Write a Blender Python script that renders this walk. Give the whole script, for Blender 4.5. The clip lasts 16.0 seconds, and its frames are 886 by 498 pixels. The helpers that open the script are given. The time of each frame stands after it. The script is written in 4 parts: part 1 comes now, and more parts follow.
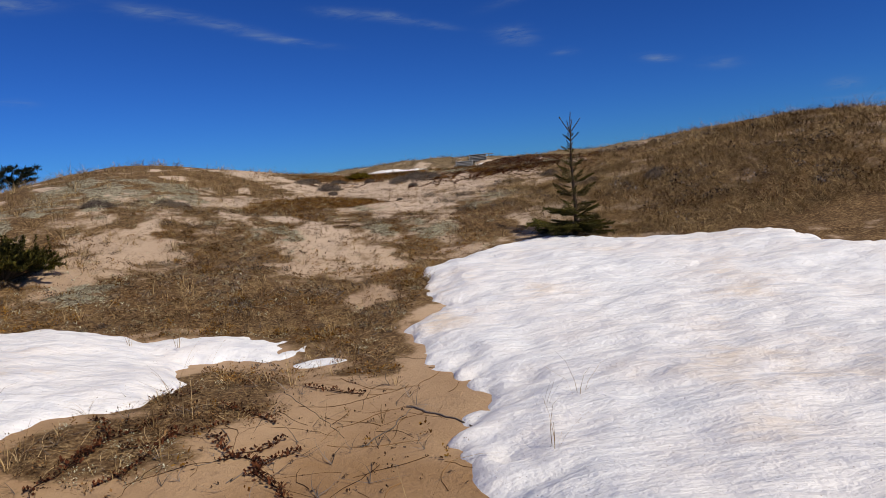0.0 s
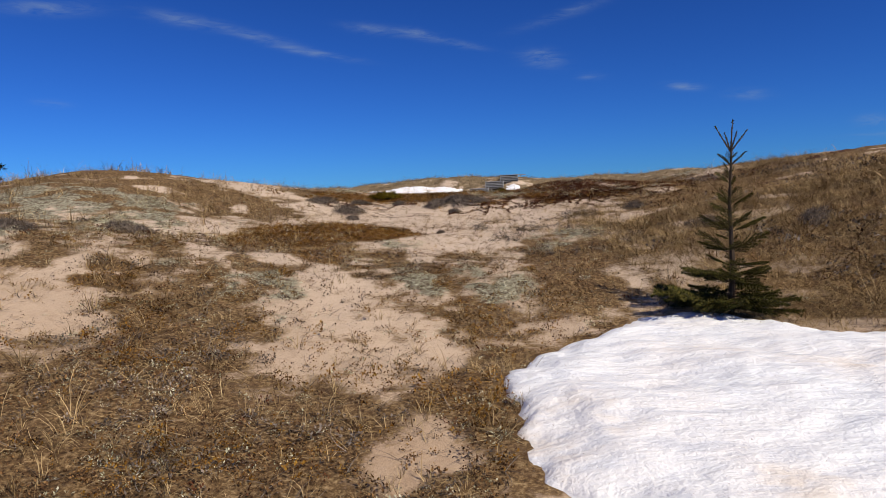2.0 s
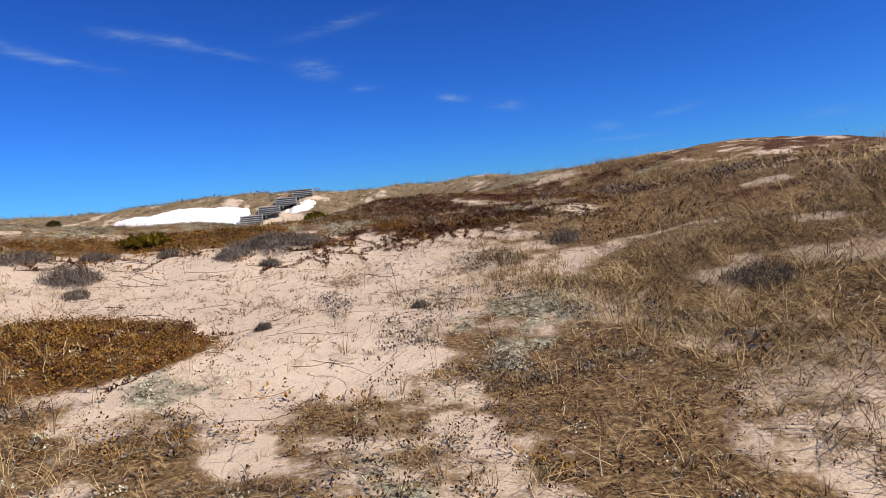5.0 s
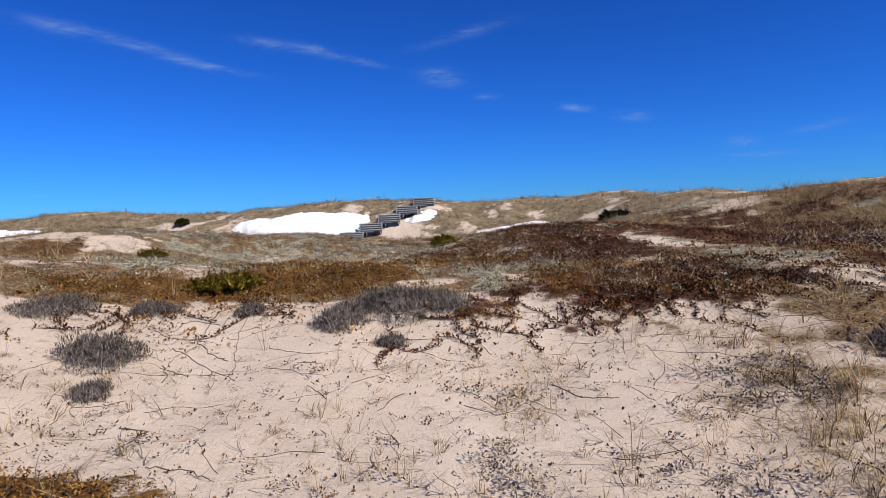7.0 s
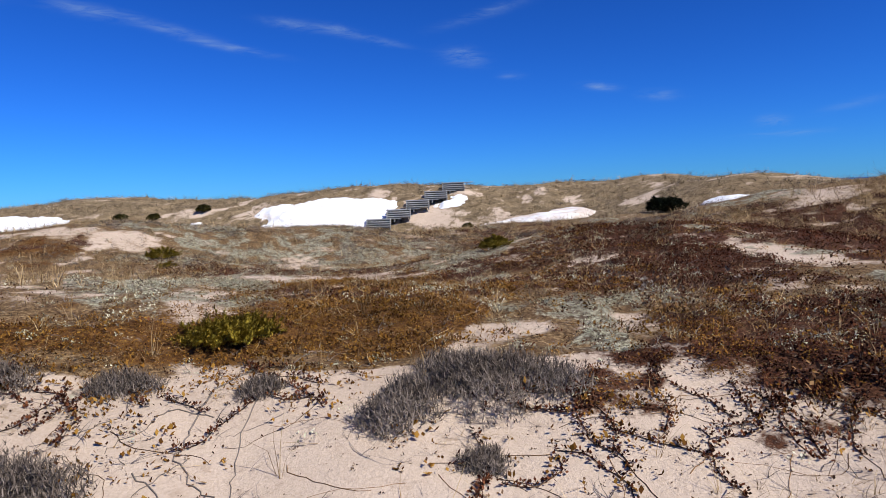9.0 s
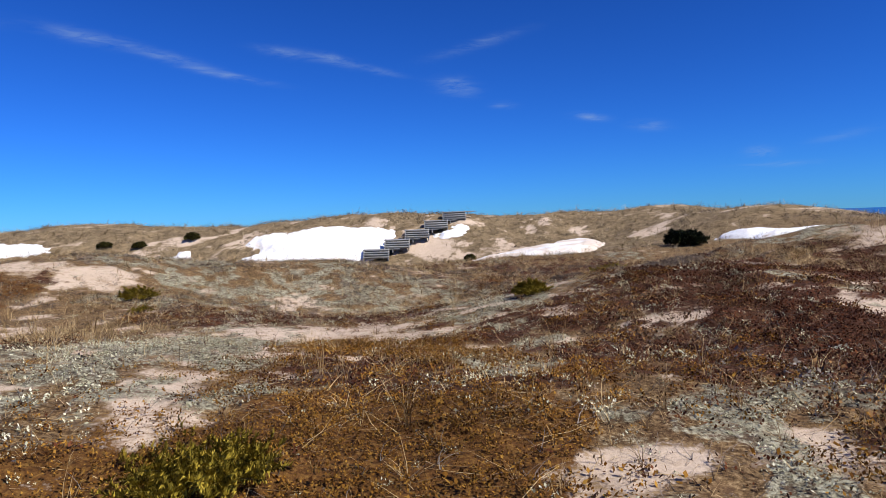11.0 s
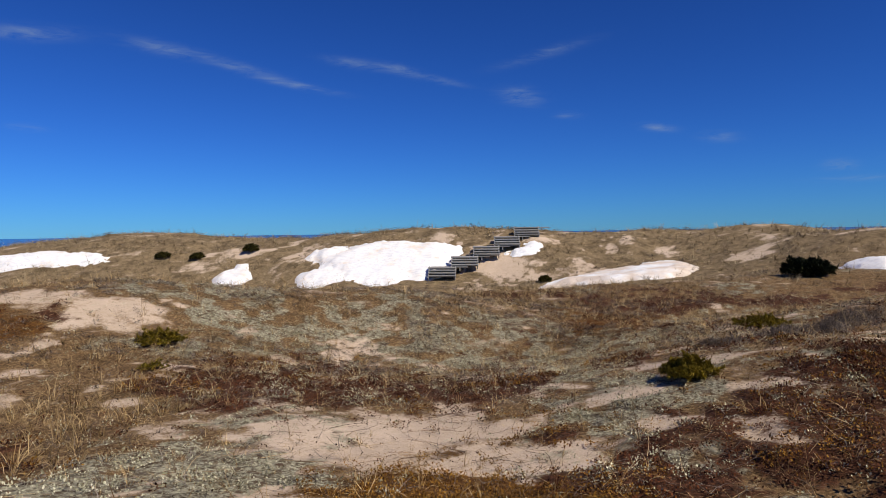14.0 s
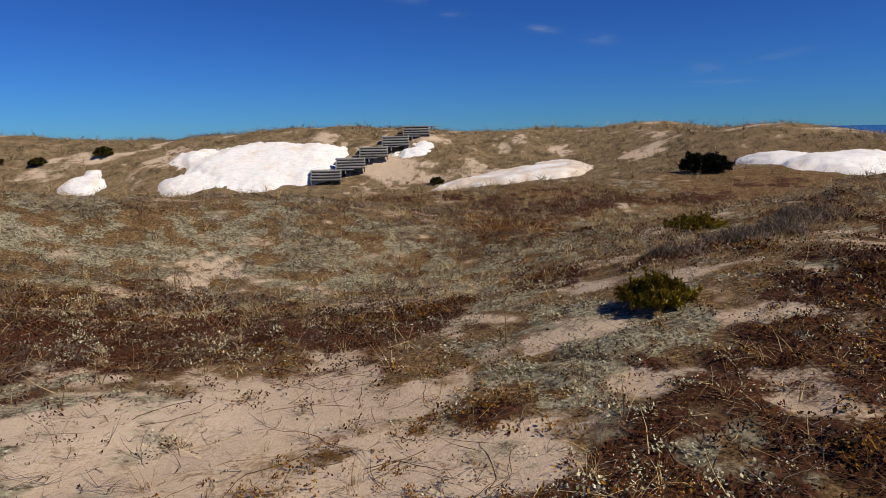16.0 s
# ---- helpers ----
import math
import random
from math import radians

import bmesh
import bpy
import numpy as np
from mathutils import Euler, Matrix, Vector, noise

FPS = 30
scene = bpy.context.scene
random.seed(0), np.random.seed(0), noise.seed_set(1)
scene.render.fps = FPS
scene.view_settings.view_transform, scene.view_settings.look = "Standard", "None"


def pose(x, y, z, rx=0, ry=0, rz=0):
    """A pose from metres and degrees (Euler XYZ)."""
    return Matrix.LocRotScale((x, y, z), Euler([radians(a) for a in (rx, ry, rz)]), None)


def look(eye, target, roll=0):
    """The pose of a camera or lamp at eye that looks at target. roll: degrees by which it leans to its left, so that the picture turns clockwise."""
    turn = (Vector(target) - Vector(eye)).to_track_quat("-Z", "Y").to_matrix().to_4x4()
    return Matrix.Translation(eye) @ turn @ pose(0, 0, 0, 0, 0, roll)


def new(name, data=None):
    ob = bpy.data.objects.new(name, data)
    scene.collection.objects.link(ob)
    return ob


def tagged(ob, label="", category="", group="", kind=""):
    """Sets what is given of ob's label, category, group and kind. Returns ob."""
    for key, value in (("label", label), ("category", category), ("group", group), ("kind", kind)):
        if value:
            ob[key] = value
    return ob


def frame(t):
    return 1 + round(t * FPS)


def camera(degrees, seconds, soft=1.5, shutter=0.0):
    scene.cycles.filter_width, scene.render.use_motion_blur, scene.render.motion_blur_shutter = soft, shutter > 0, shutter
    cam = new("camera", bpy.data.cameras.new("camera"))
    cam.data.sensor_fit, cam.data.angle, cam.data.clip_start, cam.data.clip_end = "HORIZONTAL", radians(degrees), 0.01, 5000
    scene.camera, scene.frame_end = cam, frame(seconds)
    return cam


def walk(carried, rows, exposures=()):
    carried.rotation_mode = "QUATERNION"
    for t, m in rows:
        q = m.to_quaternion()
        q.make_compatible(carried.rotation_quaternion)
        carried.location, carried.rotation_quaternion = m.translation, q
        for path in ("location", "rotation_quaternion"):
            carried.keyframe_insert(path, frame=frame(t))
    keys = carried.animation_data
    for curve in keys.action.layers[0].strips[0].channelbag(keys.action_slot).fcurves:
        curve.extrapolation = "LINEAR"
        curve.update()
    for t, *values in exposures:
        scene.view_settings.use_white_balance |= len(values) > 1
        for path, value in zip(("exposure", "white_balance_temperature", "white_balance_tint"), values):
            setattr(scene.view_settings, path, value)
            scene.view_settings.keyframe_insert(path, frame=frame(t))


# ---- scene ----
cam = camera(67.3, 16.0, soft=0.7)
METRES, EYE, TILT, LEAN, TURN = 20.0, 1.5, -5.9, 4.8, 0.0
ROWS = [
    (0.0, 0.0, 0.0, 0.0, 0.0, 0.0, -0.0),
    (0.5, -0.0038, 0.0456, 0.0061, 1.04, -3.78, -2.38),
    (1.0, -0.0081, 0.077, 0.0121, 5.17, -1.91, -1.37),
    (1.5, -0.0185, 0.1208, 0.0161, 7.39, -0.03, -2.4),
    (2.0, -0.0278, 0.1671, 0.024, 1.45, 1.47, -2.92),
    (2.5, -0.0333, 0.2054, 0.0299, -3.97, -0.39, -1.99),
    (3.0, -0.0385, 0.2431, 0.0366, -9.57, 0.02, -0.44),
    (5.5, -0.0498, 0.4479, 0.0714, -16.83, 2.79, 1.96),
    (6.0, -0.0479, 0.484, 0.0794, -15.53, 2.66, -0.23),
    (6.5, -0.0471, 0.5168, 0.088, -6.68, 1.58, 0.14),
    (7.0, -0.0472, 0.5483, 0.0965, -6.98, 3.26, -1.77),
    (7.5, -0.0489, 0.5706, 0.1017, -7.5, 4.04, -1.79),
    (8.0, -0.0487, 0.5988, 0.1077, -5.76, 2.37, -1.35),
    (8.5, -0.0535, 0.6223, 0.1143, -4.91, 1.28, -1.84),
    (11.0, -0.0759, 0.7298, 0.1336, -5.72, 3.94, -2.27),
    (11.5, -0.081, 0.7536, 0.1384, -6.91, 3.42, -3.85),
    (12.0, -0.0839, 0.7772, 0.1428, -14.25, 4.56, -4.68),
    (12.5, -0.0879, 0.7994, 0.1483, -14.2, 4.24, -3.98),
    (13.0, -0.0872, 0.8245, 0.155, -11.61, 3.53, -2.41),
    (13.5, -0.0903, 0.8441, 0.1612, -7.86, 4.47, -4.4),
    (14.0, -0.091, 0.8655, 0.1637, -0.61, 4.47, -3.94),
    (14.5, -0.0901, 0.8876, 0.162, -0.8, -0.14, -6.08),
    (15.0, -0.0863, 0.9123, 0.16, -3.13, -1.3, -5.78),
    (15.5, -0.0832, 0.9391, 0.1608, -7.88, -2.99, -5.18),
    (16.0, -0.0848, 0.9668, 0.1649, -10.2, -3.22, -2.49),
]
walk(cam, [(t, pose(0, 0, EYE, TILT, LEAN, TURN) @ pose(METRES * x, METRES * y, METRES * z, 90 + pitch, roll, yaw)) for t, x, y, z, yaw, pitch, roll in ROWS],
     exposures=((0, -0.34, 7100, 10), (0.5, -0.4, 7100, 10), (1.5, -0.18, 7050, 10), (3, 0.0, 7050, 10), (5.3, 0.36, 6700, 10), (7, 0.25, 6200, 10), (8, 0.22, 6200, 10), (11, 0.3, 6450, 10),
                (12.5, 0.26, 6600, 10), (13.5, 0.08, 6850, 10), (14.5, -0.2, 7250, 10), (16, -0.27, 7500, 10)))

scene.view_settings.exposure = 0.0

# ---- world, sun ----
SUN_ELEV, SUN_AZ = 46.0, 128.0  # azimuth clockwise from ahead (+y)
world = bpy.data.worlds.new("sky_world")
scene.world = world
world.use_nodes = True
WN, WL = world.node_tree.nodes, world.node_tree.links
WN.clear()


def wnode(kind, **values):
    n = WN.new(kind)
    for k, v in values.items():
        n.inputs[k].default_value = v
    return n


def wmath(op, a, b):
    n = WN.new("ShaderNodeMath")
    n.operation = op
    for socket, v in zip(n.inputs, (a, b)):
        if isinstance(v, (int, float)):
            socket.default_value = v
        else:
            WL.new(v, socket)
    return n.outputs[0]


sky = WN.new("ShaderNodeTexSky")
sky.sky_type = "NISHITA"
sky.sun_disc = False
sky.sun_elevation, sky.sun_rotation = radians(SUN_ELEV), radians(SUN_AZ)
sky.altitude, sky.air_density, sky.dust_density, sky.ozone_density = 1500.0, 1.0, 0.0, 3.0
coords = WN.new("ShaderNodeTexCoord")
polar = WN.new("ShaderNodeMix")  # a clear, strongly blue sky
polar.data_type, polar.blend_type = "RGBA", "MULTIPLY"
polar.inputs[0].default_value, polar.inputs[7].default_value = 1.0, (0.222, 0.588, 1.19, 1)
WL.new(sky.outputs[0], polar.inputs[6])
deep = wnode("ShaderNodeGamma", Gamma=1.25)
WL.new(polar.outputs[2], deep.inputs["Color"])
split = WN.new("ShaderNodeSeparateXYZ")
WL.new(coords.outputs["Generated"], split.inputs[0])
azim = wmath("MULTIPLY", wmath("ARCTAN2", split.outputs[0], split.outputs[1]), 57.2958)
elev = wmath("MULTIPLY", wmath("ARCSINE", split.outputs[2], 0.0), 57.2958)
# thin high clouds: azimuth, elevation, half width, half height, slope, strength
CLOUDS = (
    (-22.3, 14.5, 2.6, 0.42, -0.12, 0.42), (-16.6, 13.5, 2.6, 0.34, -0.2, 0.5), (-12.2, 12.3, 2.8, 0.26, -0.16, 0.5), (-7.0, 14.1, 2.0, 0.36, -0.12, 0.4),
    (-3.2, 13.6, 1.7, 0.34, -0.2, 0.55), (0.4, 12.7, 1.7, 0.26, -0.2, 0.3), (6.9, 11.3, 1.5, 0.6, -0.16, 0.5), (10.9, 9.6, 0.9, 0.26, -0.08, 0.3),
    (18.2, 8.2, 1.1, 0.27, -0.14, 0.6), (22.8, 7.2, 1.3, 0.36, -0.1, 0.32), (31.0, 4.5, 0.9, 0.4, -0.06, 0.42), (32.2, 3.5, 2.3, 0.2, 0.0, 0.26),
    (9.0, 14.6, 3.2, 0.36, 0.22, 0.28), (36.5, 5.3, 2.0, 0.3, 0.16, 0.16), (46.5, 3.7, 2.2, 0.3, 0.1, 0.2), (-31.7, 8.0, 1.0, 0.24, -0.03, 0.3), (-31.5, 14.6, 2.8, 0.45, 0.08, 0.45),
)
streak = wnode("ShaderNodeMapping")
streak.inputs["Scale"].default_value = (7.0, 7.0, 34.0)
WL.new(coords.outputs["Generated"], streak.inputs[0])
fibre = wnode("ShaderNodeTexNoise", Scale=3.0, Detail=6.0, Roughness=0.6, Distortion=0.8)
WL.new(streak.outputs[0], fibre.inputs["Vector"])
total = None
for a0, e0, ra, re, slope, power in CLOUDS:
    da = wmath("SUBTRACT", azim, a0)
    de = wmath("SUBTRACT", wmath("SUBTRACT", elev, e0), wmath("MULTIPLY", da, slope))
    da, de = wmath("DIVIDE", da, ra), wmath("DIVIDE", de, re)
    d2 = wmath("ADD", wmath("MULTIPLY", da, da), wmath("MULTIPLY", de, de))
    g = wmath("MULTIPLY", wmath("EXPONENT", wmath("MULTIPLY", d2, -1.0), 0.0), power)
    total = g if total is None else wmath("ADD", total, g)
veil = wnode("ShaderNodeMapRange")
for k, v in (("From Min", 0.34), ("From Max", 0.70), ("To Min", 0.06), ("To Max", 1.0)):
    veil.inputs[k].default_value = v
WL.new(fibre.outputs[0], veil.inputs["Value"])
amount = wmath("MINIMUM", wmath("MULTIPLY", total, veil.outputs[0]), 0.8)
mixed = WN.new("ShaderNodeMix")
mixed.data_type = "RGBA"
mixed.inputs[7].default_value = (5.0, 7.2, 10.5, 1)
WL.new(amount, mixed.inputs[0])
WL.new(deep.outputs[0], mixed.inputs[6])
back = wnode("ShaderNodeBackground", Strength=0.05)
WL.new(mixed.outputs[2], back.inputs["Color"])
out = WN.new("ShaderNodeOutputWorld")
WL.new(back.outputs[0], out.inputs[0])

lamp = bpy.data.lights.new("sun", "SUN")
lamp.energy, lamp.angle, lamp.color = 4.8, radians(0.53), (1.0, 0.93, 0.82)
sun = new("sun", lamp)
sx, sy = math.sin(radians(SUN_AZ)), math.cos(radians(SUN_AZ))
ce, se = math.cos(radians(SUN_ELEV)), math.sin(radians(SUN_ELEV))
sun.matrix_world = look((30 * sx * ce, 30 * sy * ce, 30 * se), (0, 0, 0))

# ---- the lie of the land ----
# the long profile from the start towards the sea: distance, height
PROFILE = ((-30, 0.30), (0, 0.35), (5, 0.29), (8, 0.40), (11, 0.77), (14, 1.01), (17, 1.28), (20, 1.28), (24, 1.33), (28, 1.62), (32, 1.01), (38, 1.63), (44, 0.86), (50, -0.14), (56, 0.51), (64, 0.26), (80, 0.01), (120, -0.05))
# hills and hollows: centre x, centre y, spread x, spread y, height
NEAR_HILLS = (
    (-4, 15, 1.6, 2.2, -0.3), (-0.6, 12.6, 1.8, 1.3, 0.06), (-1.6, 16.6, 1.8, 1.1, -0.26), (0, 4, 1.6, 1.6, -0.1),
    (-1.2, 1.5, 1.5, 1.5, -0.05), (-7.5, 15.5, 3.2, 3.2, 1.2), (-3.6, 11, 2.2, 2.4, 0.11), (7.5, 12.5, 3, 3.6, 1.2),
    (3.6, 14.5, 2.4, 3, 0.02), (7, 6, 3, 3, -0.08), (-5, 5, 2.5, 2.5, 0.12), (-6, 9, 2.2, 2, 0.58), (2.4, 9.4, 1.9, 1.0, -0.14), (-4, 4.9, 2, 1.0, -0.08), (-0.9, 16.7, 0.9, 0.45, 0.12),
)
MID_HILLS = (
    (15, 25, 4, 4, 1.47), (6.2, 22.5, 1.6, 2.2, -0.22), (-2, 28.5, 3, 1.8, -0.96), (5.5, 31.5, 2.2, 2.2, -0.17),
    (1.5, 24.5, 1.5, 1.5, 0.19), (-13, 22, 5, 6, 0.2), (9.5, 22, 3.2, 4.5, 0.55), (3, 22.5, 2, 2.4, 0.56),
    (-0.5, 17.5, 3, 2, 0.38), (-3.8, 20, 2.2, 2.2, 0.22), (-6, 25, 2.5, 3, 0.08), (-3, 31.5, 3, 2.2, 1.07),
    (-8.5, 31, 2.2, 2.5, 0.98), (2.5, 30, 3, 3, -0.05), (8, 30, 3, 3, 0.5), (15, 34, 4, 5, -0.32),
)
FAR_HILLS = (
    (-20, 60, 5, 4, 0.44), (-9.5, 59, 3.5, 4, 0.06), (0, 58, 3, 4, 1.17), (8, 56, 3, 4, 0.86),
    (24, 52, 4, 5, -0.77), (-4.5, 50, 3, 2.5, 0.04), (14, 53, 4, 4, 1.35), (17, 46, 3, 4, 0.45),
    (3.5, 47.5, 3.5, 3, -0.33), (11, 42, 4.5, 4.5, -0.03), (5.5, 52, 4, 4, 1.26), (2.8, 54, 2.2, 4, 0.57),
    (-5, 56, 4.5, 5, 1.85), (-14, 60, 6, 6, 1.63), (-27, 62, 8, 7, 2.24), (20, 50, 6, 7, 2.45),
    (-8, 42, 6, 5, -0.94), (2, 41, 5, 3.5, -0.19),
    (6, 57, 4.5, 3, 0.4), (-2, 60, 6, 3, 0.2),
)
# what grows where: centre x, centre y, half width, half depth
LITTER = (
    (-2.3, 7.7, 1.7, 2.3), (-3.1, 6.1, 1.1, 0.7), (-0.7, 5.7, 0.3, 1.1), (-2.9, 7.6, 0.7, 1.6), (-1.1, 6.2, 0.5, 0.9), (-1.9, 3.3, 0.4, 0.5),
    (-4.5, 15, 1, 1.1), (0.9, 11.1, 0.6, 1.8), (0.6, 10.7, 0.8, 1.6), (4.2, 9.4, 1.5, 1.6), (2.0, 12.3, 0.5, 1.2), (3, 13.6, 0.4, 0.9),
    (-2.3, 30.6, 4, 1.8), (-4.5, 27.7, 0.8, 1.5), (-5.4, 25.6, 1.1, 1.3), (-1.7, 4.5, 0.28, 0.5), (-1.5, 4, 0.4, 0.6), (-1.8, 3.3, 0.45, 0.5),
    (-7, 14.5, 2.6, 2.2), (-2.2, 12.6, 0.9, 0.7), (-1.8, 6.3, 1, 0.8), (-0.3, 7.6, 0.5, 1), (-2.6, 6.4, 1.4, 0.9), (0.8, 10.2, 0.9, 1),
    (5, 14, 3, 4.5), (3.2, 9.3, 1.3, 0.45), (2.8, 11.5, 1.0, 2.0), (2.6, 13.4, 0.8, 1.5), (2.1, 13.2, 0.5, 0.8), (-2.7, 12.3, 1.3, 1.2), (-2.9, 8.6, 0.7, 1),
)
ORANGE = (
    (0.7, 17.7, 0.6, 0.8), (-2.6, 17.6, 1.2, 0.4), (-1.8, 17.9, 1.3, 0.4), (-1.4, 21.2, 0.9, 1.4), (-1.1, 20.3, 0.8, 0.6), (2, 31.3, 1.2, 1.9),
    (-1.6, 21.1, 0.6, 0.5), (-1.2, 18.6, 1.6, 0.9), (-2.35, 13.15, 0.78, 0.68), (-2.9, 12.4, 0.7, 0.9), (-1.75, 12.7, 0.5, 0.5),
)
DARK = (
    (1.4, 18, 1.1, 2), (6.7, 21.2, 0.7, 4.3), (1.1, 18.1, 1, 2.1), (4.7, 20.8, 1.2, 4), (-1.5, 19.3, 0.9, 0.9), (0.3, 19.5, 0.7, 1),
    (2, 22.2, 1, 3), (0.9, 19.8, 0.9, 1), (4.2, 23.5, 1.8, 2.8), (-3.4, 25.2, 1.4, 1.8), (-1.5, 25.4, 0.7, 1.4), (-3.5, 25.7, 0.7, 2),
    (0.3, 22.4, 0.5, 0.8), (-0.8, 22.7, 0.3, 0.3), (4.6, 34.4, 1.6, 1), (-0.3, 22, 0.6, 0.9), (-2.6, 25.3, 1.9, 1.8), (-7.5, 27.6, 0.4, 0.4),
    (1.6, 19.6, 1.3, 1.5), (2.4, 22, 1.4, 2), (0.6, 22, 0.5, 0.6), (-8.3, 27.0, 0.7, 0.2), (0.95, 22.4, 0.6, 0.9),
)
LICHEN = (
    (-5.9, 11.6, 1.4, 2.2), (-2.4, 9.5, 0.3, 0.4), (-0.6, 10.3, 0.6, 0.6), (-3.8, 6.8, 0.3, 0.4), (-1.4, 12.1, 0.2, 0.2), (0.6, 12.3, 0.3, 0.4),
    (3.3, 17.8, 0.4, 1), (-3.1, 20.8, 0.8, 2.4), (0.2, 17.7, 0.6, 0.5), (-0.6, 19.4, 0.2, 0.6), (-0.1, 25.4, 0.4, 2.9), (-3.1, 21.3, 0.3, 1.4),
    (-0.2, 23.1, 0.6, 1.1), (-0.6, 19, 0.3, 0.2), (-2.9, 29.7, 1, 0.8), (-0.1, 23.8, 0.3, 0.7), (-3.6, 21.8, 0.3, 0.7), (-6.5, 13, 1.5, 1.2),
    (0.95, 12.7, 0.4, 0.45), (0.5, 12.1, 0.3, 0.3), (0.3, 17.95, 0.8, 0.55), (-0.45, 19.4, 0.28, 0.5), (1.75, 23.8, 0.2, 0.4), (4.1, 20.1, 0.8, 0.35), (-0.1, 21.9, 0.35, 0.3), (0.9, 18.1, 0.6, 0.5), (-1.9, 8.9, 0.25, 0.3),
)
BLOWOUT = ((-6.7, 27.9, 0.75, 0.7), (-8.4, 28.2, 1.1, 0.6), (3.2, 24.9, 0.2, 0.7), (-1.85, 23.1, 1.0, 0.6), (-0.26, 17.62, 0.2, 0.14), (1.6, 50.6, 1.5, 1.1), (3.4, 52.8, 1.0, 0.8), (9.3, 50.4, 0.7, 1.1), (7.0, 51.6, 0.4, 0.9), (-1.74, 7.96, 0.36, 0.4), (-1.82, 9.3, 0.3, 0.5))
SAND = (
    (-6.5, 28.6, 0.6, 1), (-2, 23, 1.2, 0.8), (-3, 28.5, 0.8, 0.5), (-2, 22.8, 1.2, 0.6), (-3.1, 28.5, 0.8, 0.6), (-3.1, 28.7, 0.8, 0.7),
    (-2.4, 23, 1.1, 1.2), (-0.3, 17.6, 0.2, 0.2), (-0.5, 3.6, 0.5, 0.9), (-1.8, 8.8, 0.5, 1.5), (-4, 7.9, 0.7, 1), (5.1, 31.2, 0.1, 4),
    (3.7, 25.5, 0.4, 1.1), (-0.55, 13.0, 0.8, 1.6), (5.1, 31.1, 0.6, 1.2), (-9.5, 31.5, 1.6, 1.2), (-1.3, 22.4, 1, 0.4), (-0.15, 14.8, 1.35, 1.4),
    (-1.2, 8.8, 0.65, 1.1), (-0.87, 6.58, 0.3, 0.45), (2.2, 49.8, 1.5, 1.3), (7.8, 52, 0.8, 1.4), (-9.6, 53.5, 0.7, 1.6), (12, 47, 1.2, 1),
)
rng = np.random.default_rng(7)


def lattice(ix, iy, seed):
    h = (ix.astype(np.int64) * 374761393 + iy.astype(np.int64) * 668265263 + seed * 974634577) & 0xFFFFFFFF
    h = ((h ^ (h >> 13)) * 1274126177) & 0xFFFFFFFF
    return ((h ^ (h >> 16)) & 0xFFFF) / 65535.0


def value_noise(x, y, size, seed):
    """Smooth noise from -1 to 1."""
    u, v = x / size, y / size
    i, j = np.floor(u), np.floor(v)
    fu, fv = u - i, v - j
    fu, fv = fu * fu * (3 - 2 * fu), fv * fv * (3 - 2 * fv)
    a = lattice(i, j, seed) * (1 - fu) + lattice(i + 1, j, seed) * fu
    b = lattice(i, j + 1, seed) * (1 - fu) + lattice(i + 1, j + 1, seed) * fu
    return (a * (1 - fv) + b * fv) * 2 - 1


def land(x, y):
    """Height of the bare ground, without its small relief."""
    z = np.zeros_like(x)
    for (y0, z0), (y1, z1) in zip(PROFILE, PROFILE[1:]):
        u = (y - y0) / (y1 - y0)
        w = u * u * (3 - 2 * u)
        z = np.where((u >= 0) & (u < 1), z0 + (z1 - z0) * w, z)
    z = np.where(y >= PROFILE[-1][0], PROFILE[-1][1], z)
    z = np.where(y < PROFILE[0][0], PROFILE[0][1], z)
    for cx, cy, wx, wy, h in NEAR_HILLS + MID_HILLS + FAR_HILLS:
        z = z + h * np.exp(-0.5 * ((x - cx) / wx) ** 2 - 0.5 * ((y - cy) / wy) ** 2)
    return z - 6.0 * np.clip((y - 95) / 70, 0, 1) ** 2


def patch(x, y, spots, seed, ragged=0.5):
    m = np.zeros_like(x)
    n = value_noise(x, y, 1.1, seed) * 0.6 + value_noise(x, y, 0.41, seed + 1) * 0.5 + value_noise(x, y, 0.15, seed + 2) * 0.45
    for cx, cy, rx, ry in spots:
        d = np.sqrt(((x - cx) / max(rx, 0.15)) ** 2 + ((y - cy) / max(ry, 0.15)) ** 2)
        m = np.maximum(m, np.clip((1.4 - d - n * ragged) / 0.85, 0, 1))
    return m


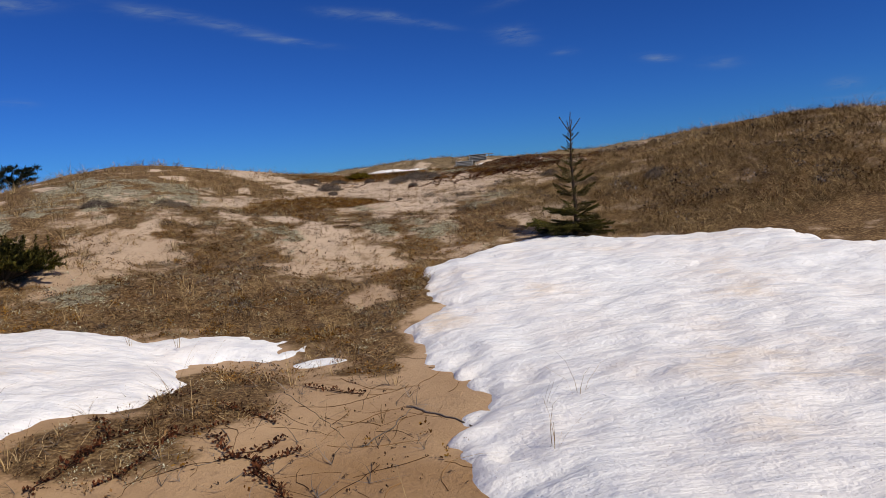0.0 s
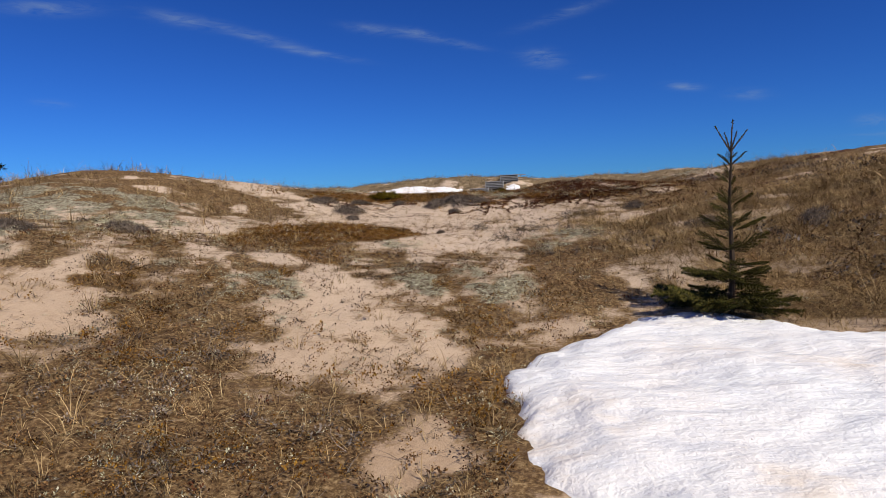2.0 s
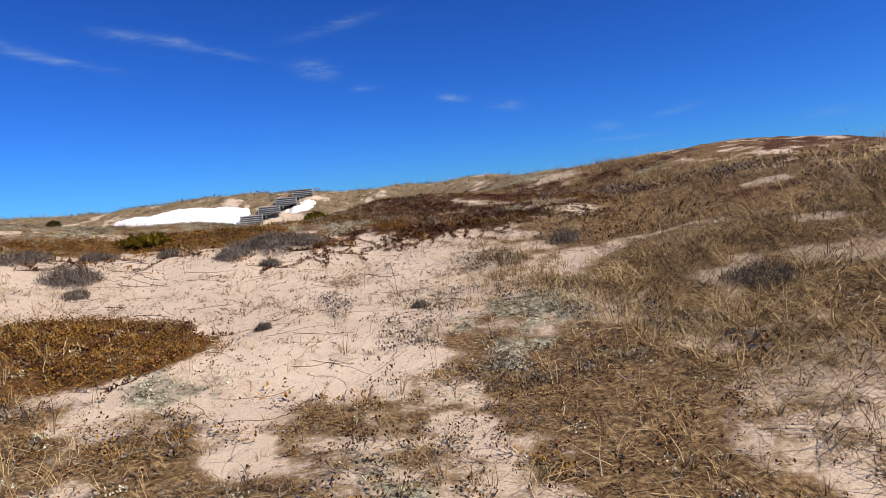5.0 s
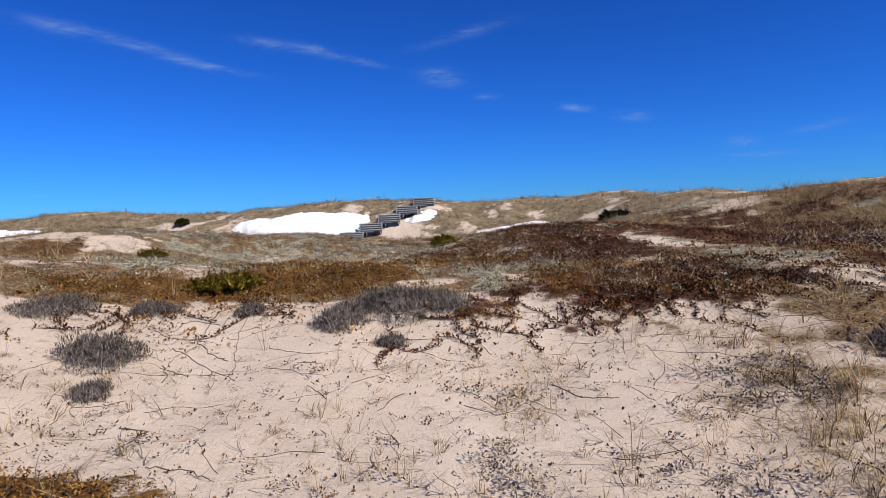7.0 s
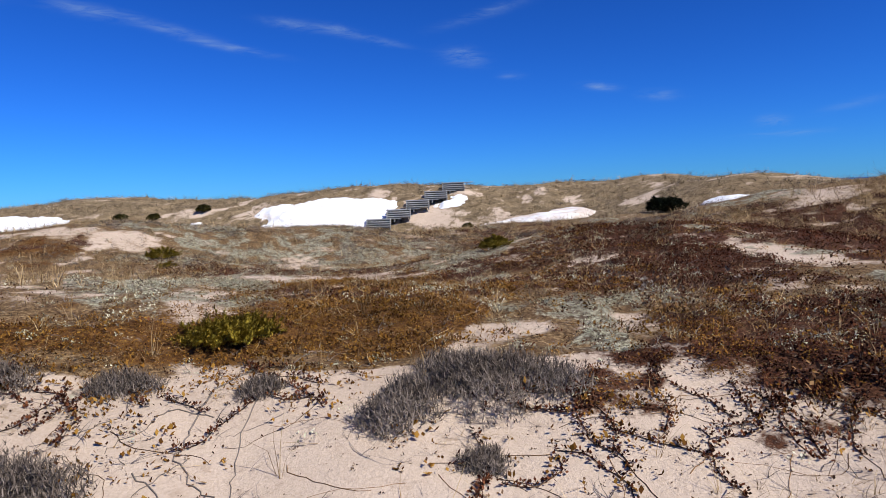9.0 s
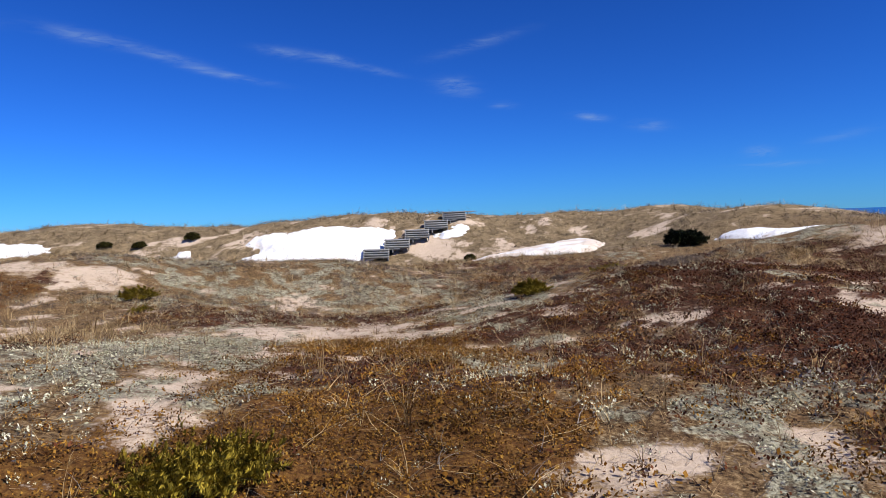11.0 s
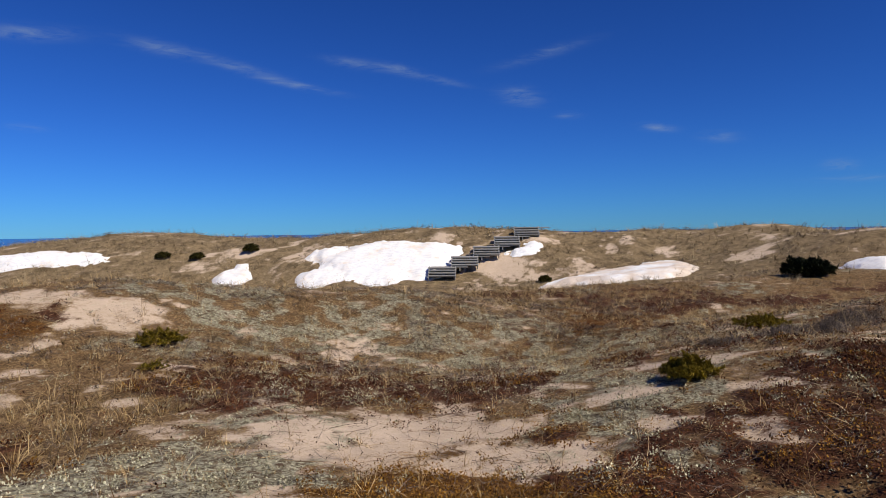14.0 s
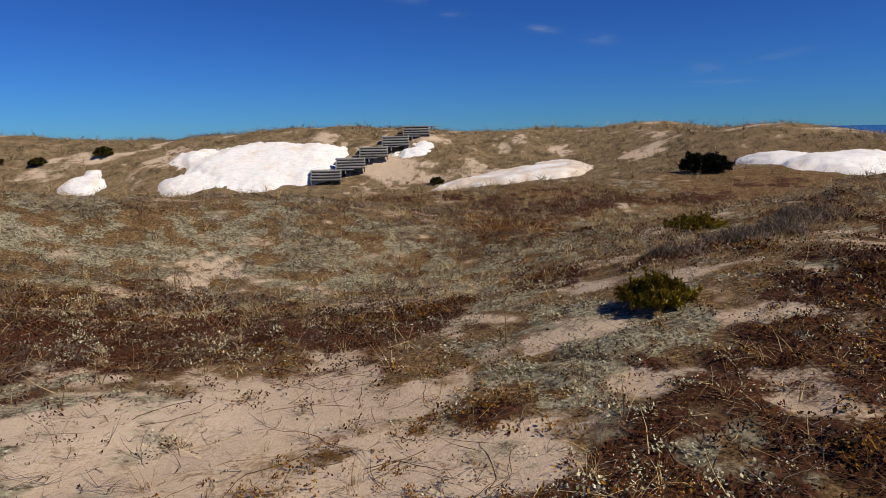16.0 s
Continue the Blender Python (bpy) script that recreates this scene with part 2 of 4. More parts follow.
def cover(x, y):
    """Shares of litter, orange heath, dark heath and lichen on the ground."""
    big = value_noise(x, y, 2.6, 31) * 0.6 + value_noise(x, y, 1.1, 32) * 0.4
    fine = value_noise(x, y, 0.35, 33) * 0.6 + value_noise(x, y, 0.14, 34) * 0.4
    grassy = np.clip(0.66 + big * 0.7 + fine * 0.6, 0, 1)
    away = np.clip((y - 23) / 6, 0, 1)
    grassy = grassy * (1 - away) + np.clip(0.88 + big * 0.25 + fine * 0.45, 0, 1) * away
    sparse = np.clip(0.50 + big * 0.5 + fine * 1.0, 0, 0.9) * np.clip((14.0 - y) / 2.5, 0.25, 1) * np.clip((y - 5) / 1.5, 0, 1)
    litter = np.where(y > 17, grassy, sparse)
    side = np.clip((np.abs(x + 0.6) - 2.4) / 1.5, 0, 1) * grassy
    litter = np.maximum(litter, side)
    wild = np.clip((y - 24) / 4, 0, 1)
    dark = np.clip((value_noise(x, y, 2.4, 41) + 0.8 * fine - 0.26) * 2.2, 0, 1) * np.clip((y - 17.5) / 3, 0, 1) * np.clip((40 - y) / 6, 0, 1) * 0.85
    lichen = np.clip((value_noise(x, y, 2.3, 43) + 0.7 * fine - 0.25) * 2.5, 0, 1) * np.clip((y - 16) / 4, 0, 1) * np.clip((42 - y) / 6, 0, 1) * 0.8
    orange = np.clip((value_noise(x, y, 2.7, 47) + 0.5 * fine - 0.5) * 2.5, 0, 1) * np.clip((y - 16.5) / 3, 0, 1) * np.clip((36 - y) / 6, 0, 1) * 0.8
    pl, po = patch(x, y, LITTER, 51), patch(x, y, ORANGE, 55, 0.8)
    pd, pc, ps = patch(x, y, DARK, 59, 0.8), patch(x, y, LICHEN, 63, 0.9), patch(x, y, SAND, 67, 0.7)
    dapple = np.clip(0.72 + 0.9 * value_noise(x, y, 0.42, 76) + 0.8 * value_noise(x, y, 0.17, 77), 0, 1)
    ps = np.where(y > 24.5, ps * dapple, ps)
    ps = np.maximum(ps, patch(x, y, BLOWOUT, 69, 0.45))
    keep = 1 - ps
    mound = np.clip((y - 25.5) / 2, 0, 1) * np.clip((35 - y) / 3, 0, 1) * np.clip((8 - np.abs(x + 1)) / 3, 0, 1)
    lichen = np.maximum(lichen, mound * np.clip(0.62 + 0.5 * value_noise(x, y, 0.9, 48) + 0.5 * fine, 0, 0.9))
    dark, orange = dark * (1 - 0.55 * mound), orange * (1 - 0.5 * mound)
    litter = np.maximum(litter * (1 - 0.75 * ps), pl * (0.75 + 0.25 * fine) * (1 - 0.85 * ps))
    orange = np.maximum(orange * keep * (1 - pd) * (1 - pc), po * (1 - 0.85 * ps) * (1 - 0.65 * pd))
    dark = np.maximum(dark * keep * (1 - po) * (1 - pc), pd * (1 - 0.7 * ps))
    lichen = np.maximum(lichen * keep * (1 - po) * (1 - 0.5 * pd), pc * (1 - 0.5 * ps))
    gap = np.clip((value_noise(x, y, 0.5, 44) + 0.6 * value_noise(x, y, 0.17, 45) - 0.05) * 2, 0, 1) * np.clip((y - 17) / 1.5, 0, 1)
    dark, orange = dark * (1 - 0.75 * pc) * (1 - 0.5 * gap), orange * (1 - 0.7 * pc)
    lichen = np.maximum(lichen, 0.5 * gap * pd * (1 - ps))
    blown = np.clip((value_noise(x, y, 1.7, 49) + 0.6 * fine + 0.4 * value_noise(x, y, 4.5, 50) - 0.3) * 2.2, 0, 1) * np.clip((y - 41) / 4, 0, 1)
    litter = litter * (1 - 0.6 * blown)
    bare = np.clip((value_noise(x, y, 0.55, 71) + 0.8 * fine - 0.15) * 1.4, 0, 1)
    hard = 1 - 0.85 * bare * np.clip((y - 7) / 5, 0.25, 1) * (1 - 0.25 * away)
    return litter * hard, orange * (1 - 0.45 * bare), dark * (1 - 0.3 * bare), lichen * (1 - 0.55 * bare) * np.clip(0.6 + 0.9 * value_noise(x, y, 0.31, 73) + 0.7 * value_noise(x, y, 0.13, 74), 0, 1)


def relief(x, y, c=None):
    """Small humps and ripples."""
    l, o, d, k = cover(x, y) if c is None else c
    green = np.clip(l + o + d + k, 0, 1)
    far = np.clip((y - 40) / 10, 0, 1)
    z = value_noise(x, y, 1.7, 81) * 0.05 + value_noise(x, y, 0.6, 82) * 0.022
    z = z + value_noise(x, y, 0.23, 83) * (0.008 + 0.014 * green)
    z = z + np.clip(o + d, 0, 1) * 0.045 + k * 0.025
    z = z + far * (value_noise(x, y, 5.0, 84) * 0.10 + value_noise(x, y, 1.6, 85) * 0.12)
    return z


def ground_at(x, y):
    x, y = np.atleast_1d(np.asarray(x, float)), np.atleast_1d(np.asarray(y, float))
    return land(x, y) + relief(x, y)


# ---- materials ----
def material(name, rough=0.9):
    m = bpy.data.materials.new(name)
    m.use_nodes = True
    b = m.node_tree.nodes["Principled BSDF"]
    b.inputs["Roughness"].default_value = rough
    b.inputs["Specular IOR Level"].default_value = 0.12
    return m, m.node_tree.nodes, m.node_tree.links, b


def noise_tex(N, L, scale, detail=5.0, rough=0.6):
    c = N.new("ShaderNodeTexCoord")
    n = N.new("ShaderNodeTexNoise")
    n.inputs["Scale"].default_value, n.inputs["Detail"].default_value, n.inputs["Roughness"].default_value = scale, detail, rough
    L.new(c.outputs["Object"], n.inputs["Vector"])
    return n.outputs[0]


def ramp(N, L, value, stops):
    r = N.new("ShaderNodeValToRGB")
    while len(r.color_ramp.elements) < len(stops):
        r.color_ramp.elements.new(0.5)
    for e, (p, col) in zip(r.color_ramp.elements, stops):
        e.position, e.color = p, (*col, 1)
    L.new(value, r.inputs[0])
    return r.outputs[0]


def blend(N, L, fac, a, b, mode="MIX"):
    m = N.new("ShaderNodeMix")
    m.data_type, m.blend_type = "RGBA", mode
    for socket, v in ((m.inputs[0], fac), (m.inputs[6], a), (m.inputs[7], b)):
        if isinstance(v, tuple):
            socket.default_value = (*v, 1)
        elif isinstance(v, (int, float)):
            socket.default_value = v
        else:
            L.new(v, socket)
    return m.outputs[2]


def bump(N, L, b, height, strength, distance):
    n = N.new("ShaderNodeBump")
    n.inputs["Strength"].default_value, n.inputs["Distance"].default_value = strength, distance
    L.new(height, n.inputs["Height"])
    L.new(n.outputs[0], b.inputs["Normal"])


def ground_material():
    m, N, L, b = material("dune_ground", 0.95)
    at = N.new("ShaderNodeAttribute")
    at.attribute_name = "cover"
    sp = N.new("ShaderNodeSeparateColor")
    L.new(at.outputs["Color"], sp.inputs[0])
    coarse, mid, grain = noise_tex(N, L, 0.8), noise_tex(N, L, 9.0, 6), noise_tex(N, L, 70.0, 4)
    fine = noise_tex(N, L, 34.0, 6, 0.7)
    sand = ramp(N, L, coarse, ((0.3, (0.50, 0.39, 0.29)), (0.7, (0.62, 0.50, 0.39))))
    sand = blend(N, L, 0.3, sand, ramp(N, L, grain, ((0.3, (0.42, 0.31, 0.22)), (0.65, (0.72, 0.60, 0.48)))))
    # damp, rust-stained sand beside the melting snow at the start
    place = N.new("ShaderNodeTexCoord")
    axes = N.new("ShaderNodeSeparateXYZ")
    L.new(place.outputs["Object"], axes.inputs[0])
    damp = N.new("ShaderNodeMapRange")
    damp.inputs["From Min"].default_value, damp.inputs["From Max"].default_value = 11.0, 3.0
    L.new(axes.outputs[1], damp.inputs["Value"])
    wet = ramp(N, L, coarse, ((0.35, (0.33, 0.20, 0.10)), (0.65, (0.50, 0.34, 0.20))))
    sand = blend(N, L, damp.outputs[0], sand, wet)
    sand = blend(N, L, ramp(N, L, mid, ((0.56, (0, 0, 0)), (0.72, (0.35, 0.35, 0.35)))), sand, (0.24, 0.15, 0.09))
    # the darkest stop of each growth colour paints in shade between the plants
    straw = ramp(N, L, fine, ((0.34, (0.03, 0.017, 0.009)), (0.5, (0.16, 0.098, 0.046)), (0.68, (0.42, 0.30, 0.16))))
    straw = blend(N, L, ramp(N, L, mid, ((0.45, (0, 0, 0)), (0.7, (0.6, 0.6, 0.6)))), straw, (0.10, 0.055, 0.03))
    pale = ramp(N, L, fine, ((0.34, (0.09, 0.062, 0.034)), (0.5, (0.24, 0.175, 0.10)), (0.7, (0.45, 0.36, 0.235))))
    pale = blend(N, L, ramp(N, L, noise_tex(N, L, 1.7, 7, 0.75), ((0.42, (0.75, 0.75, 0.75)), (0.54, (0, 0, 0)))), pale, (0.115, 0.085, 0.05))
    dune = N.new("ShaderNodeMapRange")
    dune.inputs["From Min"].default_value, dune.inputs["From Max"].default_value = 37.0, 45.0
    L.new(axes.outputs[1], dune.inputs["Value"])
    straw = blend(N, L, dune.outputs[0], straw, pale)
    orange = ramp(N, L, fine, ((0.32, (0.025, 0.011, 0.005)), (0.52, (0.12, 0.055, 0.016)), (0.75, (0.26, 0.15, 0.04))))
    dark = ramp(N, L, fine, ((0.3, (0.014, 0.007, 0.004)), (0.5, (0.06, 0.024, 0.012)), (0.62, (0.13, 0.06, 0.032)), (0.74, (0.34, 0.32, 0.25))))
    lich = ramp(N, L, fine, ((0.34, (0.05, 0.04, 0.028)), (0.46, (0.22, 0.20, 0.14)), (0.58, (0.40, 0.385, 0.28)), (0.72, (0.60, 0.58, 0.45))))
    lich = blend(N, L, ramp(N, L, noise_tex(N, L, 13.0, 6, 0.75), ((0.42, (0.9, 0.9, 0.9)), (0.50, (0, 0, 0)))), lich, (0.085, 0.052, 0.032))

    edge = blend(N, L, 0.5, fine, noise_tex(N, L, 6.0, 7, 0.7))
    edge = blend(N, L, 0.3, edge, noise_tex(N, L, 2.1, 6, 0.65))

    sharp = N.new("ShaderNodeMapRange")
    sharp.clamp = False
    for key, v in (("From Min", 0.3), ("From Max", 0.7), ("To Min", 0.1), ("To Max", 0.9)):
        sharp.inputs[key].default_value = v
    L.new(edge, sharp.inputs["Value"])
    edge = sharp.outputs[0]

    def over(base, share, top, soft=0.10):
        s = N.new("ShaderNodeMath")
        s.operation = "ADD"
        L.new(share, s.inputs[0])
        L.new(edge, s.inputs[1])
        r = N.new("ShaderNodeMapRange")
        r.inputs["From Min"].default_value, r.inputs["From Max"].default_value = 0.84 - soft, 0.84 + soft
        L.new(s.outputs[0], r.inputs["Value"])
        return blend(N, L, r.outputs[0], base, top)

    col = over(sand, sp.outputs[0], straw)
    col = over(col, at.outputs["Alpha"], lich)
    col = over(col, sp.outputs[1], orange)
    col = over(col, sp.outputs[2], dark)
    clumps = ramp(N, L, noise_tex(N, L, 4.2, 6, 0.72), ((0.36, (0.52, 0.50, 0.47)), (0.52, (1, 1, 1)), (0.68, (1.22, 1.2, 1.16))))
    grown = N.new("ShaderNodeMath")
    grown.operation = "MAXIMUM"
    L.new(sp.outputs[0], grown.inputs[0])
    L.new(at.outputs["Alpha"], grown.inputs[1])
    L.new(blend(N, L, grown.outputs[0], col, blend(N, L, 1.0, col, clumps, "MULTIPLY")), b.inputs["Base Color"])
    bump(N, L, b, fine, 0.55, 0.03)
    return m


GROUND = ground_material()


def mesh_object(name, verts, faces, mats, label="", category="", group="", kind="", smooth=True):
    """A mesh from arrays: verts (n, 3) and faces (m, 3 or 4)."""
    me = bpy.data.meshes.new(name)
    faces = np.asarray(faces)
    k = faces.shape[1]
    me.vertices.add(len(verts))
    me.vertices.foreach_set("co", np.asarray(verts, np.float32).ravel())
    me.loops.add(faces.size)
    me.loops.foreach_set("vertex_index", faces.astype(np.int32).ravel())
    me.polygons.add(len(faces))
    me.polygons.foreach_set("loop_start", np.arange(len(faces), dtype=np.int32) * k)
    me.polygons.foreach_set("use_smooth", np.full(len(faces), smooth))
    me.update(calc_edges=True)
    for m in mats if isinstance(mats, (list, tuple)) else [mats]:
        me.materials.append(m)
    ob = new(name, me)
    return tagged(ob, label, category, group, kind)


def grid_faces(nx, ny):
    i = np.arange(nx * ny).reshape(ny, nx)
    return np.stack([i[:-1, :-1], i[:-1, 1:], i[1:, 1:], i[1:, :-1]], -1).reshape(-1, 4)


def graded(lo, hi, step, reach, grow=1.09):
    inner = np.arange(lo, hi + step / 2, step)
    right, s = [inner[-1]], step
    while right[-1] < reach[1]:
        s *= grow
        right.append(right[-1] + s)
    left, s = [inner[0]], step
    while left[-1] > reach[0]:
        s *= grow
        left.append(left[-1] - s)
    return np.concatenate([left[:0:-1], inner, right[1:]])


gx = graded(-6, 6, 0.075, (-2500, 2500), 1.05)
gy = np.concatenate([graded(1.5, 33, 0.075, (-400, 33), 1.07), np.arange(33.1, 66, 0.2), 66 + 0.25 * np.cumsum(1.12 ** np.arange(64))])
X, Y = [a.ravel() for a in np.meshgrid(gx, gy)]
shares = cover(X, Y)
Zg = land(X, Y) + relief(X, Y, shares)
ground = mesh_object("ground", np.stack([X, Y, Zg], 1), grid_faces(len(gx), len(gy)), GROUND,
                     "rolling sand dunes with dry grass, heath and lichen", "ground", kind="structure")
layer = ground.data.color_attributes.new("cover", "FLOAT_COLOR", "POINT")
layer.data.foreach_set("color", np.stack(shares, 1).astype(np.float32).ravel())

# ---- snow ----
def snow_material(name="old_snow", sandy=False):
    m, N, L, b = material(name, 0.6)
    c, f = noise_tex(N, L, 0.9, 5), noise_tex(N, L, 22.0, 6, 0.65)
    co = N.new("ShaderNodeTexCoord")
    mp = N.new("ShaderNodeMapping")
    mp.inputs["Scale"].default_value = (3.6, 11.0, 5.0)
    L.new(co.outputs["Object"], mp.inputs[0])
    w = N.new("ShaderNodeTexNoise")
    w.inputs["Scale"].default_value, w.inputs["Detail"].default_value, w.inputs["Roughness"].default_value = 1.0, 6, 0.6
    L.new(mp.outputs[0], w.inputs["Vector"])
    col = ramp(N, L, c, ((0.40, (0.91, 0.94, 0.96)), (0.58, (0.92, 0.91, 0.90)), (0.70, (0.80, 0.71, 0.61))))
    # ripple troughs are painted blue-grey, as shade; the bump below uses the same noise
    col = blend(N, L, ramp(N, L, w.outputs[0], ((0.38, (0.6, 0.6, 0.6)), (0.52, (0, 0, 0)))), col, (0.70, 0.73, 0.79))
    if sandy:  # a film of blown sand
        col = blend(N, L, ramp(N, L, noise_tex(N, L, 0.42, 3, 0.5), ((0.45, (0, 0, 0)), (0.54, (0.75, 0.75, 0.75)))), col, (0.68, 0.55, 0.43))
    specks = ramp(N, L, noise_tex(N, L, 85.0, 2), ((0.68, (0, 0, 0)), (0.74, (0.8, 0.8, 0.8))))
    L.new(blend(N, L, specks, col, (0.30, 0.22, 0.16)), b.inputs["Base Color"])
    h = N.new("ShaderNodeMath")
    h.operation = "MULTIPLY_ADD"
    L.new(w.outputs[0], h.inputs[0])
    h.inputs[1].default_value = 2.0
    L.new(f, h.inputs[2])
    bump(N, L, b, h.outputs[0], 0.5, 0.04)
    return m


SNOW = snow_material()
SANDY_SNOW = snow_material("sandy_snow", True)


def snow_patch(x0, x1, y0, y1, step, blobs, holes, thick, label, seed, soft=0.35, mat=SNOW):
    """A sheet of snow over the ground: the union of blobs less holes (centre x, y, half sizes), ragged at its rim."""
    xs, ys = np.arange(x0, x1 + step / 2, step), np.arange(y0, y1 + step / 2, step)
    x, y = [a.ravel() for a in np.meshgrid(xs, ys)]
    rag = (value_noise(x, y, 0.7, seed) * 0.14 + value_noise(x, y, 0.24, seed + 1) * 0.11 + value_noise(x, y, 0.09, seed + 2) * 0.07) * min(1.0, thick * 9)
    f = np.full_like(x, -9.0)
    for cx, cy, rx, ry in blobs:
        r = min(rx, ry)
        f = np.maximum(f, (1 - np.sqrt(((x - cx) / rx) ** 2 + ((y - cy) / ry) ** 2)) * r)
    for cx, cy, rx, ry in holes:
        r = min(rx, ry)
        f = np.minimum(f, -(1 - np.sqrt(((x - cx) / rx) ** 2 + ((y - cy) / ry) ** 2)) * r)
    f = f + rag
    rise = np.clip(f / soft, 0, 1) ** 0.7 * thick
    z = land(x, y) + value_noise(x, y, 1.7, 81) * 0.05 + rise + 0.01
    z = z + np.clip(f, 0, 1) ** 0.5 * (value_noise(x * 0.7, y + 0.3 * x, 0.45, seed + 5) * 0.035 + value_noise(x * 0.7, y, 0.17, seed + 6) * 0.02 + value_noise(x * 0.8, y, 0.085, seed + 7) * 0.009)
    z = np.where(f > 0, z, land(x, y) + value_noise(x, y, 1.7, 81) * 0.05 + 0.01 - np.minimum(-f * 0.7, 0.15))
    q = grid_faces(len(xs), len(ys))
    q = q[(f[q] > -max(step * 2.5, 0.12)).any(1)]
    used, inv = np.unique(q, return_inverse=True)
    return mesh_object("snow_patch", np.stack([x, y, z], 1)[used], inv.reshape(q.shape), mat, label, "snow patch", "melting snow patches")


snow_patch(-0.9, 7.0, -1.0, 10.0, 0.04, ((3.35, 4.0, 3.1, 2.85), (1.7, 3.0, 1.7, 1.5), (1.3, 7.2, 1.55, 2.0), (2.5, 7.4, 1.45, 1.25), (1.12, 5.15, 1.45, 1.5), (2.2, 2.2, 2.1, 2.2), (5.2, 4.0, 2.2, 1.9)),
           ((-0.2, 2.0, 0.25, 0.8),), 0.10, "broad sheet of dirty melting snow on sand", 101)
snow_patch(-6.5, -1.2, 1.5, 6.4, 0.04, ((-3.6, 4.7, 1.6, 1.0), (-2.0, 5.3, 0.75, 0.34), (-4.0, 3.45, 1.7, 1.25), (-2.7, 4.3, 0.8, 0.8), (-5.2, 4.6, 1.4, 1.2)),
           (), 0.08, "thin tongue of melting snow beside brown heath", 111)
snow_patch(-1.6, -0.6, 4.7, 5.4, 0.03, ((-1.0, 4.95, 0.10, 0.03),), (), 0.012, "small grey scrap of slush on sand", 117, 0.1)
snow_patch(-9.8, 0.2, 48.2, 55.4, 0.12, ((-4.6, 51.7, 3.4, 2.2), (-7.4, 50.6, 1.7, 1.0), (-7.6, 53.0, 1.2, 0.7), (-2.2, 52.6, 1.7, 0.9), (-2.8, 50.6, 1.4, 1.0)),
           ((-9.2, 51.8, 1.1, 0.7),), 0.35, "large clean snowdrift on the dune face", 121, 0.7)
snow_patch(-13.6, -10.8, 49.2, 53.2, 0.10, ((-12.4, 51.4, 0.9, 1.0), (-12.2, 52.4, 0.4, 0.6)), (), 0.2, "small snow patch in a dune hollow", 125, 0.4)
snow_patch(1.4, 4.2, 50.6, 53.2, 0.08, ((2.6, 51.7, 0.75, 0.4), (3.1, 52.1, 0.45, 0.35)), (), 0.16, "strip of snow under the wooden stairs", 129, 0.3)
snow_patch(2.4, 10.4, 42.6, 50.6, 0.12, ((6.4, 46.9, 2.9, 1.9), (8.4, 47.6, 1.3, 1.9), (4.3, 46.8, 1.6, 0.9)), (), 0.3, "sand-stained snowdrift at the dune foot", 133, 0.7, SANDY_SNOW)
snow_patch(10.8, 20.5, 33.9, 42.4, 0.12, ((13.2, 39.9, 1.2, 1.7), (14.2, 37.8, 1.9, 1.4), (16.4, 35.9, 2.6, 1.3)), (), 0.3, "long clean snowdrift beside a dark bush", 137, 0.7)
snow_patch(-28.5, -19.5, 52.0, 56.8, 0.15, ((-24.0, 54.2, 3.6, 1.0), (-26.0, 54.2, 2.2, 0.9)), (), 0.3, "long snowdrift on the far dune", 141, 0.6)
snow_patch(42.0, 50.0, 84.0, 90.0, 0.25, ((45.5, 87, 2.6, 1.3),), (), 0.3, "far snow patch on the flats", 145, 0.6)
snow_patch(60.0, 76.0, 106.0, 114.0, 0.4, ((67, 110, 6.5, 1.6),), (), 0.3, "far snow patch near the shore", 149, 0.6)

# ---- the sea ----
def sea_material():
    m, N, L, b = material("sea_water", 0.18)
    L.new(ramp(N, L, noise_tex(N, L, 0.02, 3), ((0.3, (0.010, 0.045, 0.13)), (0.7, (0.014, 0.06, 0.17)))), b.inputs["Base Color"])
    b.inputs["Specular IOR Level"].default_value = 0.5
    bump(N, L, b, noise_tex(N, L, 0.6, 4), 0.8, 0.4)
    return m


sea_x, sea_y = np.linspace(-4500, 4500, 31), np.concatenate([[128], 128 + np.cumsum(60 * 1.25 ** np.arange(16))])
SX, SY = [a.ravel() for a in np.meshgrid(sea_x, sea_y)]
mesh_object("water", np.stack([SX, SY, np.full_like(SX, -2.4)], 1), grid_faces(len(sea_x), len(sea_y)), sea_material(),
            "dark blue open sea under a clear sky", "sea", kind="structure")

# ---- plants: small shapes that are strewn over the ground ----
def leaf_material(name, low, mid, high, rough=0.8, sheen=0.0):
    """A plant colour that differs from blade to blade."""
    m, N, L, b = material(name, rough)
    g = N.new("ShaderNodeNewGeometry")
    col = ramp(N, L, g.outputs["Random Per Island"], ((0.05, low), (0.5, mid), (0.95, high)))
    tone = ramp(N, L, noise_tex(N, L, 1.3, 3), ((0.32, (0.55, 0.53, 0.50)), (0.68, (1.2, 1.2, 1.2))))
    L.new(blend(N, L, 1.0, col, tone, "MULTIPLY"), b.inputs["Base Color"])
    return m


